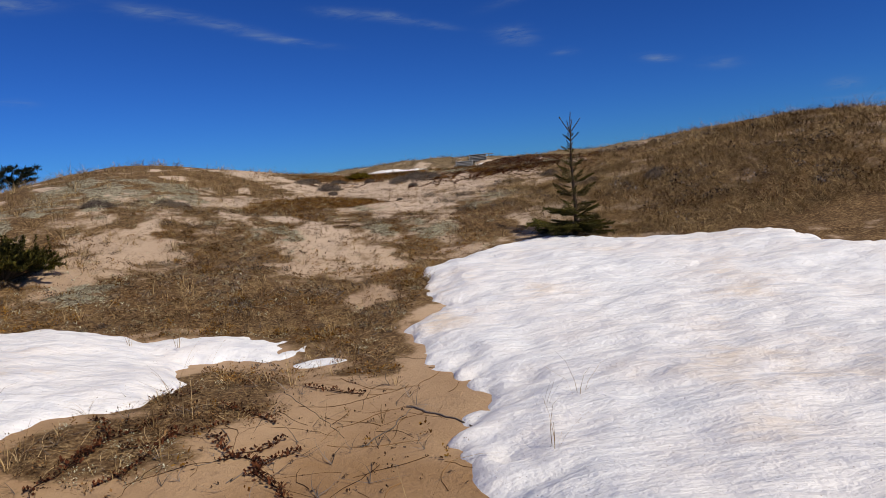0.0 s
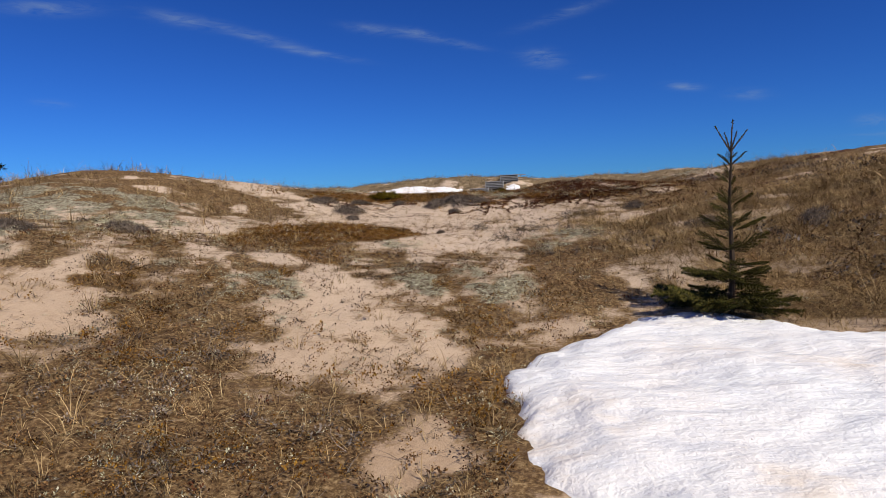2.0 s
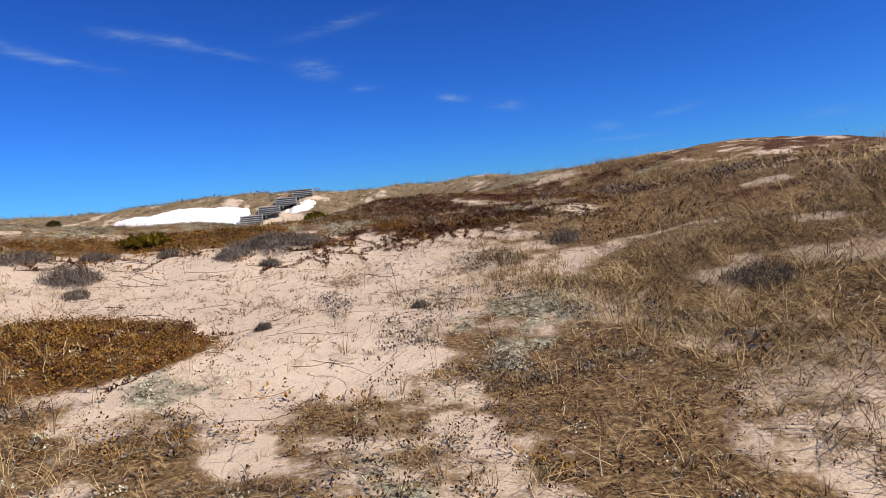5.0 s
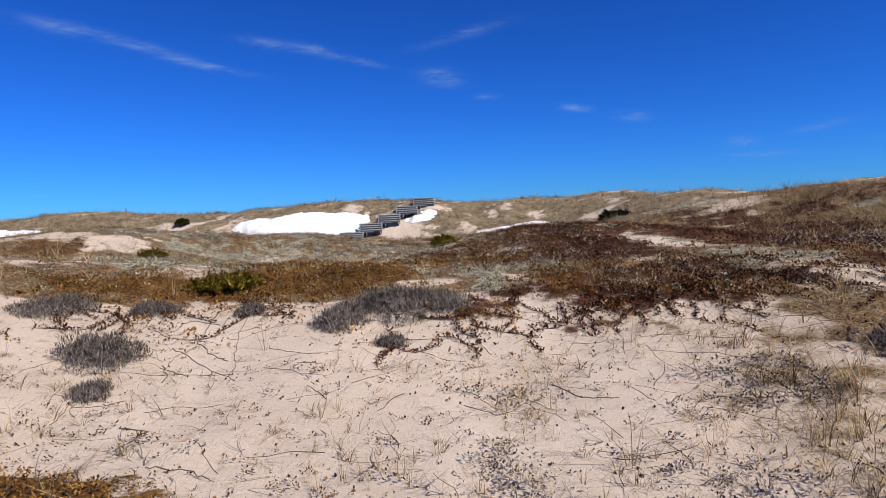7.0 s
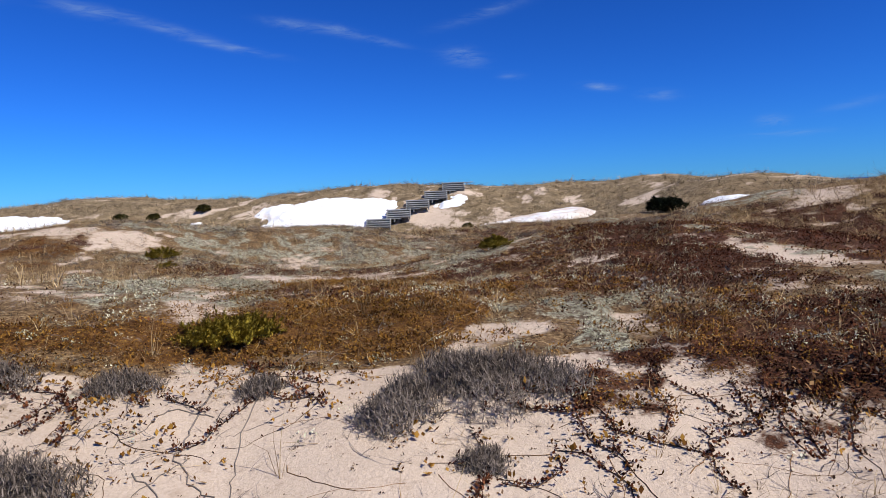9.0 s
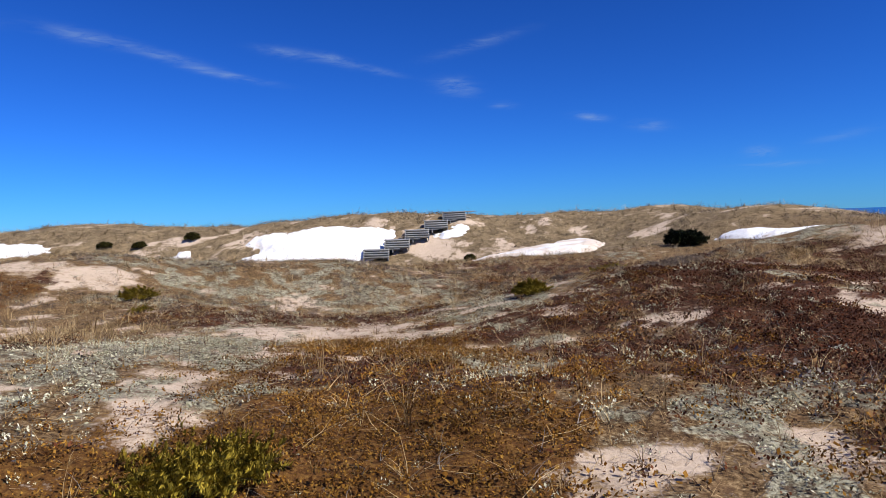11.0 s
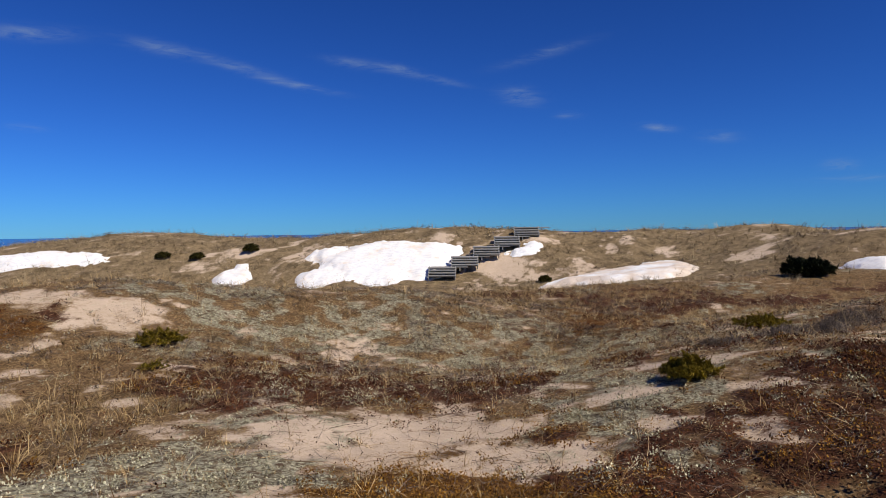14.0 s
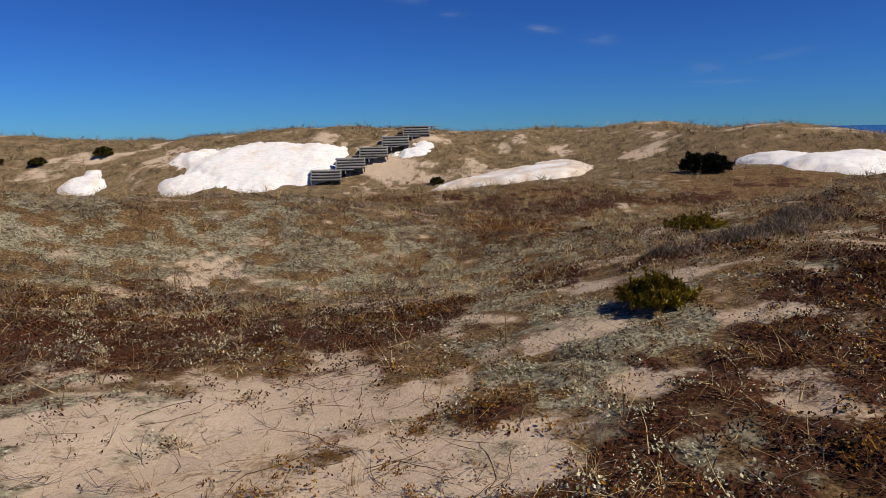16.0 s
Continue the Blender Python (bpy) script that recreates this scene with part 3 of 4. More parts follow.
STRAW = leaf_material("dry_straw", (0.10, 0.056, 0.024), (0.34, 0.23, 0.105), (0.66, 0.50, 0.27), 0.7)
MARRAM = leaf_material("marram_straw", (0.17, 0.125, 0.07), (0.36, 0.28, 0.165), (0.54, 0.45, 0.29), 0.8)
RUST = leaf_material("rust_heath_leaf", (0.06, 0.023, 0.006), (0.21, 0.094, 0.015), (0.36, 0.20, 0.038), 0.9)
OXBLOOD = leaf_material("dark_heath_leaf", (0.016, 0.007, 0.004), (0.080, 0.025, 0.011), (0.16, 0.06, 0.026), 0.95)
PALE = leaf_material("reindeer_lichen", (0.24, 0.235, 0.15), (0.50, 0.49, 0.34), (0.74, 0.72, 0.54), 0.95)
TWIG = leaf_material("grey_twig", (0.07, 0.057, 0.047), (0.165, 0.14, 0.12), (0.31, 0.27, 0.24), 0.9)
ASHEN = leaf_material("ashen_heath", (0.065, 0.052, 0.042), (0.16, 0.128, 0.106), (0.30, 0.25, 0.21), 0.9)
CRUMB = leaf_material("dead_leaf", (0.03, 0.018, 0.012), (0.085, 0.05, 0.03), (0.22, 0.14, 0.08), 0.8)
BROWN = leaf_material("brown_litter", (0.035, 0.017, 0.009), (0.13, 0.066, 0.028), (0.33, 0.19, 0.08), 0.85)
NEEDLE = leaf_material("spruce_needle", (0.018, 0.019, 0.006), (0.058, 0.060, 0.013), (0.17, 0.14, 0.03), 0.8)
JUNIPER = leaf_material("juniper_needle", (0.09, 0.075, 0.010), (0.28, 0.21, 0.022), (0.46, 0.35, 0.05), 0.75)
DUSK = leaf_material("dark_needle", (0.006, 0.009, 0.004), (0.014, 0.020, 0.008), (0.035, 0.042, 0.014), 0.6)
BARK = leaf_material("bark", (0.05, 0.035, 0.025), (0.09, 0.065, 0.045), (0.13, 0.10, 0.075), 0.9)


def ribbon(length, width, bend, lift, segments, heading, start=(0, 0, 0), curl=0.0):
    """A tapering blade: vertices and triangles. lift: degrees above the ground at its foot; bend: degrees that it droops by its tip."""
    vs, p = [], np.array(start, float)
    side = np.array([-math.sin(heading), math.cos(heading), 0.0])
    for k in range(segments + 1):
        u = k / segments
        a = radians(lift - bend * u)
        h = heading + curl * u
        w = width * (1 - 0.85 * u) * 0.5
        vs += [p - side * w, p + side * w]
        p = p + np.array([math.cos(h) * math.cos(a), math.sin(h) * math.cos(a), math.sin(a)]) * length / segments
    f = []
    for k in range(segments):
        a = 2 * k
        f += [(a, a + 1, a + 3), (a, a + 3, a + 2)]
    return np.array(vs), np.array(f)


def gather(pieces):
    vs, fs, n = [], [], 0
    for v, f in pieces:
        vs.append(v)
        fs.append(f + n)
        n += len(v)
    return np.concatenate(vs), np.concatenate(fs)


def tuft(blades, length, width, low, high, spread, r):
    out = []
    for _ in range(blades):
        h = r.uniform(0, 2 * math.pi)
        s = r.uniform(0, spread)
        foot = (math.cos(h) * s, math.sin(h) * s, -0.01)
        out.append(ribbon(length * r.uniform(0.45, 1.1), width, r.uniform(20, 110), r.uniform(low, high), 3, h + r.uniform(-0.7, 0.7), foot, r.uniform(-0.8, 0.8)))
    return gather(out)


def sprig(leaves, radius, height, size, r):
    """A low leafy sprig of heath: small pointed leaves round a few stems."""
    out = []
    for _ in range(leaves):
        h, s = r.uniform(0, 2 * math.pi), radius * math.sqrt(r.uniform(0, 1))
        c = np.array([math.cos(h) * s, math.sin(h) * s, height * r.uniform(0.1, 1.0) * (1 - 0.5 * (s / radius) ** 2)])
        d, e = r.uniform(0, 2 * math.pi), radians(r.uniform(-10, 75))
        f = np.array([math.cos(d) * math.cos(e), math.sin(d) * math.cos(e), math.sin(e)])
        w = np.cross(f, (0.2, 0.1, 1.0))
        w = w / np.linalg.norm(w)
        q = size * r.uniform(0.7, 1.3)
        out.append((np.array([c, c + f * q * 0.5 + w * q * 0.32, c + f * q, c + f * q * 0.5 - w * q * 0.32]), np.array([(0, 1, 2), (0, 2, 3)])))
    return gather(out)


def cushion(r, level=1, rough=0.3):
    bm = bmesh.new()
    bmesh.ops.create_icosphere(bm, subdivisions=level + 1, radius=1.0)
    for v in bm.verts:
        v.co *= 1 + r.uniform(-rough, rough)
        v.co.z = max(v.co.z * 0.55, -0.15)
    bm.verts.index_update()
    vs = np.array([v.co[:] for v in bm.verts])
    fs = np.array([[v.index for v in f.verts] for f in bm.faces])
    bm.free()
    return vs, fs


def strew(name, shapes, x, y, size, mat, label, category, r, sink=0.0, tilt=0.25):
    """Lay one of the shapes at every place, turned and scaled, and join them into one mesh."""
    z = ground_at(x, y) - sink
    pick = r.integers(0, len(shapes), len(x))
    turn, ta, tb = r.uniform(0, 2 * np.pi, len(x)), r.normal(0, tilt, len(x)), r.normal(0, tilt, len(x))
    vs, fs, n = [], [], 0
    for k, (tv, tf) in enumerate(shapes):
        i = np.nonzero(pick == k)[0]
        if not len(i):
            continue
        c, s = np.cos(turn[i])[:, None], np.sin(turn[i])[:, None]
        px = (tv[None, :, 0] * c - tv[None, :, 1] * s) * size[i][:, None]
        py = (tv[None, :, 0] * s + tv[None, :, 1] * c) * size[i][:, None]
        pz = tv[None, :, 2] * size[i][:, None] + px * ta[i][:, None] + py * tb[i][:, None]
        v = np.stack([px + x[i][:, None], py + y[i][:, None], pz + z[i][:, None]], -1)
        vs.append(v.reshape(-1, 3))
        fs.append((tf[None] + (np.arange(len(i)) * len(tv))[:, None, None] + n).reshape(-1, 3))
        n += len(i) * len(tv)
    return mesh_object(name, np.concatenate(vs), np.concatenate(fs), mat, label, category, kind="stuff", smooth=False)


def off_snow(x, y):
    """True where no snow lies near the start."""
    right = (x > -0.55 + 0.35 * np.abs(y - 5.4) ** 1.2 * 0.5) & (y < 8.75 - 0.16 * np.maximum(x - 2.2, 0) ** 1.5) & (x > -0.6)
    left = ((x + 3.6) / 1.75) ** 2 + ((y - 4.6) / 1.1) ** 2 < 1
    left |= ((x + 2.0) / 0.75) ** 2 + ((y - 5.3) / 0.34) ** 2 < 1
    left |= ((x + 4.2) / 1.8) ** 2 + ((y - 3.5) / 1.3) ** 2 < 1
    return ~(right | left)


def places(count, x0, x1, y0, y1, r):
    """Random places in a strip beside the trodden line, which drifts to the left."""
    y = y0 + (y1 - y0) * r.uniform(0, 1, count)
    x = r.uniform(x0, x1, count) - 0.08 * np.clip(y, 0, 20)
    return x, y


def grow(count, x0, x1, y0, y1, want, r):
    """Places at which want(litter, orange, dark, lichen) wins against chance, off the snow."""
    x, y = places(count, x0, x1, y0, y1, r)
    c = cover(x, y)
    ok = (r.uniform(0, 1, count) < want(x, y, *c)) & off_snow(x, y)
    return x[ok], y[ok]


r = np.random.default_rng(11)
pr = random.Random(5)
TUFTS = [tuft(15, 0.22, 0.0045, 15, 85, 0.05, pr) for _ in range(5)]
FLAT = [tuft(12, 0.26, 0.0045, 2, 30, 0.09, pr) for _ in range(4)]
MATS = [tuft(16, 0.36, 0.005, 2, 42, 0.12, pr) for _ in range(5)]
STALKS = [tuft(5, 0.42, 0.004, 60, 88, 0.03, pr) for _ in range(3)]
SPRIGS = [sprig(22, 0.05, 0.05, 0.0145, pr) for _ in range(5)]
LOW_SPRIGS = [sprig(16, 0.055, 0.04, 0.016, pr) for _ in range(5)]
CUSHIONS = [cushion(pr, 1, 0.35) for _ in range(5)]
STRAWS = [ribbon(0.2, 0.004, pr.uniform(-15, 15), pr.uniform(0, 12), 2, 0.0, (0, 0, 0.004), pr.uniform(-0.6, 0.6)) for _ in range(5)]
BITS = [sprig(3, 0.015, 0.012, 0.017, pr) for _ in range(4)]
TWIGLETS = [gather([ribbon(0.11, 0.0032, 10, pr.uniform(0, 28), 3, pr.uniform(0, 6.28), (0, 0, 0.003), pr.uniform(-1.5, 1.5)) for _ in range(3)]) for _ in range(4)]

# upright and lying tufts of dry grass beside the path
x, y = grow(21000, -4.5, 4.5, 1.5, 27, lambda x, y, l, o, d, k: np.clip(l * 0.75 * np.where(y > 17, 0.45, 1) + o * 0.12 + d * 0.03 + 0.02 + 0.06 * ((y > 11) & (y < 15.5)), 0, 1), r)
half = len(x) // 2
strew("dry_grass", TUFTS, x[:half], y[:half], r.uniform(0.35, 0.95, half), STRAW, "bleached dry grass tufts on the sand", "grass", r)
strew("dry_grass", FLAT, x[half:], y[half:], r.uniform(0.4, 1.0, len(x) - half), STRAW, "flattened dead grass lying over the sand", "grass", r, tilt=0.12)
# thick grass on the hills at both sides
x, y = grow(15000, 2.2, 12, 8.5, 27, lambda x, y, l, o, d, k: np.clip(0.35 + l * 0.5, 0, 1) * (1 - np.clip(d + k, 0, 1) * 0.8) * np.where((y < 18) | (x > 5.5), 1.0, 0.12), r)
strew("hill_grass", MATS + FLAT + TUFTS[:2], x, y, r.uniform(0.5, 1.1, len(x)) * np.clip(0.5 + (x - 1) * 0.16, 0.7, 1.25), STRAW, "rank dry grass covering the hillside", "grass", r)
x, y = grow(5000, -12, -2.5, 7, 24, lambda x, y, l, o, d, k: np.clip(0.05 + l * 0.5, 0, 1), r)
strew("hill_grass", TUFTS, x, y, r.uniform(0.7, 1.5, len(x)), STRAW, "sparse dry grass on the sandy hill", "grass", r)
x, y = grow(1500, -5, 10, 2, 30, lambda x, y, l, o, d, k: np.clip(0.10 + l * 0.3, 0, 1), r)
strew("grass_stalk", STALKS, x, y, r.uniform(0.5, 1.1, len(x)), STRAW, "thin upright stalks of dry grass", "grass", r)
# single straws
x, y = grow(26000, -4.5, 4.5, 1.8, 27, lambda x, y, l, o, d, k: np.clip(l * 0.7 + o * 0.25 + d * 0.2 + k * 0.2 + 0.05, 0, 1), r)
strew("fallen_straw", STRAWS, x, y, r.uniform(0.4, 1.5, len(x)), STRAW, "loose straws lying on the ground", "straw", r, tilt=0.15)
# heath
x, y = grow(60000, -4.5, 3.5, 11, 28, lambda x, y, l, o, d, k: np.clip(o * 1.1, 0, 1), r)
strew("rust_heath", SPRIGS, x, y, r.uniform(0.6, 1.3, len(x)), RUST, "rust-brown creeping heath mat", "heath", r, 0.01)
x, y = grow(48000, -4.5, 4.5, 5, 28, lambda x, y, l, o, d, k: np.clip(d * 1.1 + l * 0.05, 0, 1), r)
strew("dark_heath", LOW_SPRIGS, x, y, r.uniform(0.6, 1.3, len(x)), OXBLOOD, "dark red-brown crowberry mat", "heath", r, 0.01)
x, y = grow(16000, 3.0, 11, 15, 30, lambda x, y, l, o, d, k: np.clip(d + o * 0.7, 0, 1), r)
strew("dark_heath", LOW_SPRIGS, x, y, r.uniform(0.9, 1.7, len(x)), OXBLOOD, "dark heath on the rise beside the path", "heath", r, 0.01)
x, y = grow(30000, -4.5, 2.5, 2.5, 12, lambda x, y, l, o, d, k: np.clip(l * (0.42 + 0.8 * value_noise(x, y, 0.45, 87)), 0, 1), r)
strew("brown_litter", LOW_SPRIGS, x, y, r.uniform(0.5, 1.1, len(x)), BROWN, "brown dead stems and leaves among the grass", "plant litter", r, 0.005)
x, y = grow(15000, -4.5, 1.2, 4.5, 12, lambda x, y, l, o, d, k: np.clip(l * 0.9 * (value_noise(x, y, 0.55, 101) + 0.5 * value_noise(x, y, 0.2, 102) > 0.1), 0, 1), r)
strew("rust_heath", LOW_SPRIGS, x, y, r.uniform(0.5, 1.2, len(x)), RUST, "rusty low heath among dead grass", "heath", r, 0.004)
x, y = grow(8000, -4.5, 1.2, 4.5, 12, lambda x, y, l, o, d, k: np.clip(l * 0.9 * (value_noise(x, y, 0.5, 103) + 0.5 * value_noise(x, y, 0.18, 104) > 0.25), 0, 1), r)
strew("grey_heath", LOW_SPRIGS, x, y, r.uniform(0.6, 1.4, len(x)), ASHEN, "grey-brown leafless heath among dead grass", "heath", r, 0.004)
UPRIGHT = [sprig(14, 0.03, 0.13, 0.022, pr) for _ in range(4)]
x, y = grow(700, -3.6, 0.8, 2.4, 12, lambda x, y, l, o, d, k: 0.22 + 0 * x, r)
strew("red_sprig", UPRIGHT, x, y, r.uniform(0.5, 1.1, len(x)), RUST, "small upright rust-red sprigs in the sand", "heath", r, 0.004)
# lichen
FOAM = [sprig(22, 0.045, 0.026, 0.011, pr) for _ in range(5)]
x, y = grow(36000, -4.5, 4.5, 5, 29, lambda x, y, l, o, d, k: np.clip(k * 0.8 + d * 0.5 * (value_noise(x, y, 0.33, 96) > 0.2) + o * 0.03 + l * 0.07, 0, 1), r)
strew("lichen", FOAM, x, y, r.uniform(0.5, 1.7, len(x)), PALE, "pale grey-green mats of reindeer lichen", "lichen", r, 0.004)
x, y = grow(6000, -4.5, 4.5, 5, 29, lambda x, y, l, o, d, k: np.clip(k * 0.7 + d * 0.05, 0, 1), r)
strew("lichen", CUSHIONS, x, y, r.uniform(0.006, 0.018, len(x)), PALE, "small pale cushions of lichen", "lichen", r, 0.003)
x, y = grow(9000, -4.5, 1.5, 2.5, 12, lambda x, y, l, o, d, k: np.clip(l * 0.9 * (value_noise(x, y, 0.4, 86) > 0.12), 0, 1), r)
strew("lichen", FOAM, x, y, r.uniform(0.4, 1.2, len(x)), PALE, "pale lichen flecks among the dead grass", "lichen", r, 0.006)
x, y = grow(5000, -4.5, 1.5, 2.5, 12, lambda x, y, l, o, d, k: np.clip(l * 0.9 * (value_noise(x, y, 0.6, 85) > 0.05), 0, 1), r)
strew("dry_grass", FLAT, x, y, r.uniform(0.4, 0.9, len(x)), STRAW, "flattened straw-coloured grass among heath", "grass", r, 0.01)
x, y = grow(14000, -4.8, 4.5, 5, 29, lambda x, y, l, o, d, k: np.clip(k * 0.3 * (value_noise(x, y, 0.5, 84) > -0.1), 0, 1), r)
strew("lichen_heath", LOW_SPRIGS, x, y, r.uniform(0.6, 1.3, len(x)), TWIG, "grey dead sprigs among pale lichen", "heath", r, 0.004)
x, y = grow(5500, -2.6, 3.2, 11, 15.6, lambda x, y, l, o, d, k: np.clip(0.10 + 0.35 * (value_noise(x, y, 0.5, 95) > 0.25), 0, 1), r)
strew("sand_sprig", BITS + LOW_SPRIGS[:2], x, y, r.uniform(0.5, 1.1, len(x)), BROWN, "small brown sprigs dotting the sand", "heath", r)
x, y = grow(5200, -2.6, 2.6, 11, 15.6, lambda x, y, l, o, d, k: np.clip(0.04 + 0.3 * (value_noise(x, y, 0.7, 78) > 0.2), 0, 1), r)
strew("sand_grass", FLAT + TUFTS, x, y, r.uniform(0.3, 0.7, len(x)), STRAW, "thin straw tufts dotting the sand", "grass", r)
# dark crumbs and twigs on the sand
x, y = grow(40000, -4.2, 4.2, 1.8, 27, lambda x, y, l, o, d, k: np.clip(0.28 - 0.2 * np.clip(l + o + d, 0, 1) + 0.25 * (value_noise(x, y, 0.6, 91) > 0.25), 0, 1), r)
strew("leaf_crumb", BITS, x, y, r.uniform(0.4, 1.1, len(x)), CRUMB, "dark dead leaves scattered on sand", "plant litter", r)
x, y = grow(16000, -4.2, 4.2, 1.8, 27, lambda x, y, l, o, d, k: np.clip(0.28 + 0.3 * l, 0, 1), r)
strew("small_twig", TWIGLETS, x, y, r.uniform(0.6, 1.8, len(x)), TWIG, "short grey twigs scattered on sand", "twigs", r, tilt=0.1)
# the basin and the dunes before the sea
BIG_TUFTS = [tuft(10, 0.48, 0.018, 18, 74, 0.12, pr) for _ in range(4)]
x = r.uniform(-34, 34, 22000)
y = r.uniform(28, 64, 22000)
c = cover(x, y)
keep = r.uniform(0, 1, len(x)) < np.clip(0.03 + 0.85 * c[0], 0, 1)
u = np.clip((x + 1.7) / 5.6, 0, 1)
keep &= (np.abs(x + 1.7 - 5.6 * u) + np.abs(y - 49.6 - 4.0 * u - 0.2) > 1.9) | (y > 54.2)
x, y = x[keep], y[keep]
strew("marram", BIG_TUFTS, x, y, r.uniform(0.45, 1.0, len(x)) * np.clip((y - 20) / 26, 0.45, 1.0), MARRAM, "tan beach grass covering the far dunes", "grass", r)
x, y = r.uniform(-32, 32, 14000), r.uniform(41, 63, 14000)
keep = r.uniform(0, 1, len(x)) < np.clip(0.1 + 0.9 * value_noise(x, y, 2.1, 57) + 0.5 * value_noise(x, y, 0.6, 58), 0, 1)
strew("dune_heath", LOW_SPRIGS, x[keep], y[keep], r.uniform(1.8, 4.0, keep.sum()), ASHEN, "grey-brown low heath on the far dunes", "heath", r, 0.01)
x, y = r.uniform(-9, 9, 9000), r.uniform(25, 38, 9000)
c = cover(x, y)
keep = r.uniform(0, 1, len(x)) < np.clip(c[1] + c[2], 0, 1)
strew("basin_heath", LOW_SPRIGS, x[keep], y[keep], r.uniform(0.9, 1.9, keep.sum()), OXBLOOD, "dark heath in the hollow behind the dunes", "heath", r, 0.01)

x, y = r.uniform(-10, 10, 9000), r.uniform(24, 39, 9000)
keep = r.uniform(0, 1, len(x)) < np.clip(0.35 + 0.9 * value_noise(x, y, 1.3, 97), 0, 1)
strew("basin_twigs", LOW_SPRIGS, x[keep], y[keep], r.uniform(0.7, 1.4, keep.sum()), TWIG, "grey dead heath in the hollow", "heath", r, 0.01)
x, y = r.uniform(-8, 7, 26000), r.uniform(25.5, 35, 26000)
keep = (r.uniform(0, 1, len(x)) < np.clip(0.25 + 1.1 * value_noise(x, y, 0.7, 79) + 0.4 * value_noise(x, y, 0.25, 80), 0, 1)) & (patch(x, y, BLOWOUT, 69, 0.45) < 0.3)
strew("mound_heath", LOW_SPRIGS, x[keep], y[keep], r.uniform(0.7, 1.5, keep.sum()), ASHEN, "grey-purple leafless heath on the mound", "heath", r, 0.01)
x, y = r.uniform(-14, 6, 9000), r.uniform(23, 38, 9000)
c = cover(x, y)
keep = (r.uniform(0, 1, len(x)) < np.clip(0.15 + 0.6 * c[0], 0, 1)) & ((x < -4) | (y > 26))
strew("basin_grass", TUFTS + FLAT, x[keep], y[keep], r.uniform(0.7, 1.5, keep.sum()), STRAW, "short dry grass in the hollow", "grass", r)
x, y = r.uniform(-12, 8, 6000), r.uniform(24, 37, 6000)
c = cover(x, y)
keep = r.uniform(0, 1, len(x)) < np.clip(0.10 + c[3] + 0.5 * (value_noise(x, y, 0.8, 94) > 0.3), 0, 1)
strew("basin_lichen", FOAM, x[keep], y[keep], r.uniform(0.8, 1.7, keep.sum()), PALE, "pale lichen scattered through the hollow", "lichen", r)
x, y = grow(26000, -4.5, 5.5, 15, 30, lambda x, y, l, o, d, k: np.clip(d * 0.9 * (value_noise(x, y, 0.7, 99) > 0.0), 0, 1), r)
strew("rust_heath", LOW_SPRIGS, x, y, r.uniform(0.7, 1.4, len(x)), RUST, "rusty sprigs among the dark heath", "heath", r, 0.005)
# rusty leaves that spill from the heath onto the sand
x, y = grow(9000, -3.4, 4.6, 15.4, 17.6, lambda x, y, l, o, d, k: 0.7 * (value_noise(x, y, 0.5, 92) + 0.5 * value_noise(x, y, 0.17, 90) > 0.2) * np.clip((y - 15.5) / 1.1, 0, 1), r)
strew("fallen_leaf", BITS, x, y, r.uniform(0.8, 1.9, len(x)), RUST, "rust-brown fallen leaves on the sand", "plant litter", r)
x, y = grow(2200, 2.0, 10, 9, 22, lambda x, y, l, o, d, k: 0.8 * (value_noise(x, y, 0.9, 93) > 0.1) * np.clip(l * 1.5, 0, 1), r)
strew("hill_heath", SPRIGS, x, y, r.uniform(1.4, 2.8, len(x)), BROWN, "brown dead heath on the hillside", "heath", r)
# thin grass and heath where the sand meets the hillside
x, y = grow(2600, 0.9, 2.9, 11.6, 15.4, lambda x, y, l, o, d, k: np.clip(0.25 + 0.9 * value_noise(x, y, 0.5, 89), 0, 1) * np.clip((x - 0.8) / 0.9, 0, 1), r)
strew("verge_grass", TUFTS + FLAT, x, y, r.uniform(0.5, 1.1, len(x)), STRAW, "thin dry grass at the edge of the sand", "grass", r)
x, y = grow(2600, 0.7, 2.9, 11.6, 15.0, lambda x, y, l, o, d, k: np.clip(0.1 + 0.9 * value_noise(x, y, 0.4, 88), 0, 1), r)
strew("verge_heath", LOW_SPRIGS, x, y, r.uniform(0.6, 1.4, len(x)), TWIG, "grey dead heath at the edge of the sand", "heath", r, 0.004)
# rank grass at the foot of the hill above the snow
x, y = grow(7000, 2.2, 9, 8.6, 13.5, lambda x, y, l, o, d, k: 0.75 + 0 * x, r)
strew("hill_grass", MATS + FLAT, x, y, r.uniform(0.5, 1.1, len(x)), STRAW, "matted dry grass above the snow", "grass", r)
x, y = grow(2600, 2.4, 10, 9, 20, lambda x, y, l, o, d, k: np.clip(0.4 + value_noise(x, y, 1.1, 98), 0, 1) * np.clip(l * 1.3 - 0.3, 0, 1), r)
strew("hill_heath", LOW_SPRIGS, x, y, r.uniform(1.5, 3.0, len(x)), TWIG, "grey-brown dead heath on the hillside", "heath", r)


# ---- shrubs and trees ----
def part(name, bm_or_arrays, mat, parent, label="", m=None):
    v, f = bm_or_arrays
    ob = mesh_object(name, v, f, mat, label, smooth=False)
    ob.parent = parent
    if m is not None:
        ob.matrix_basis = m
    return ob


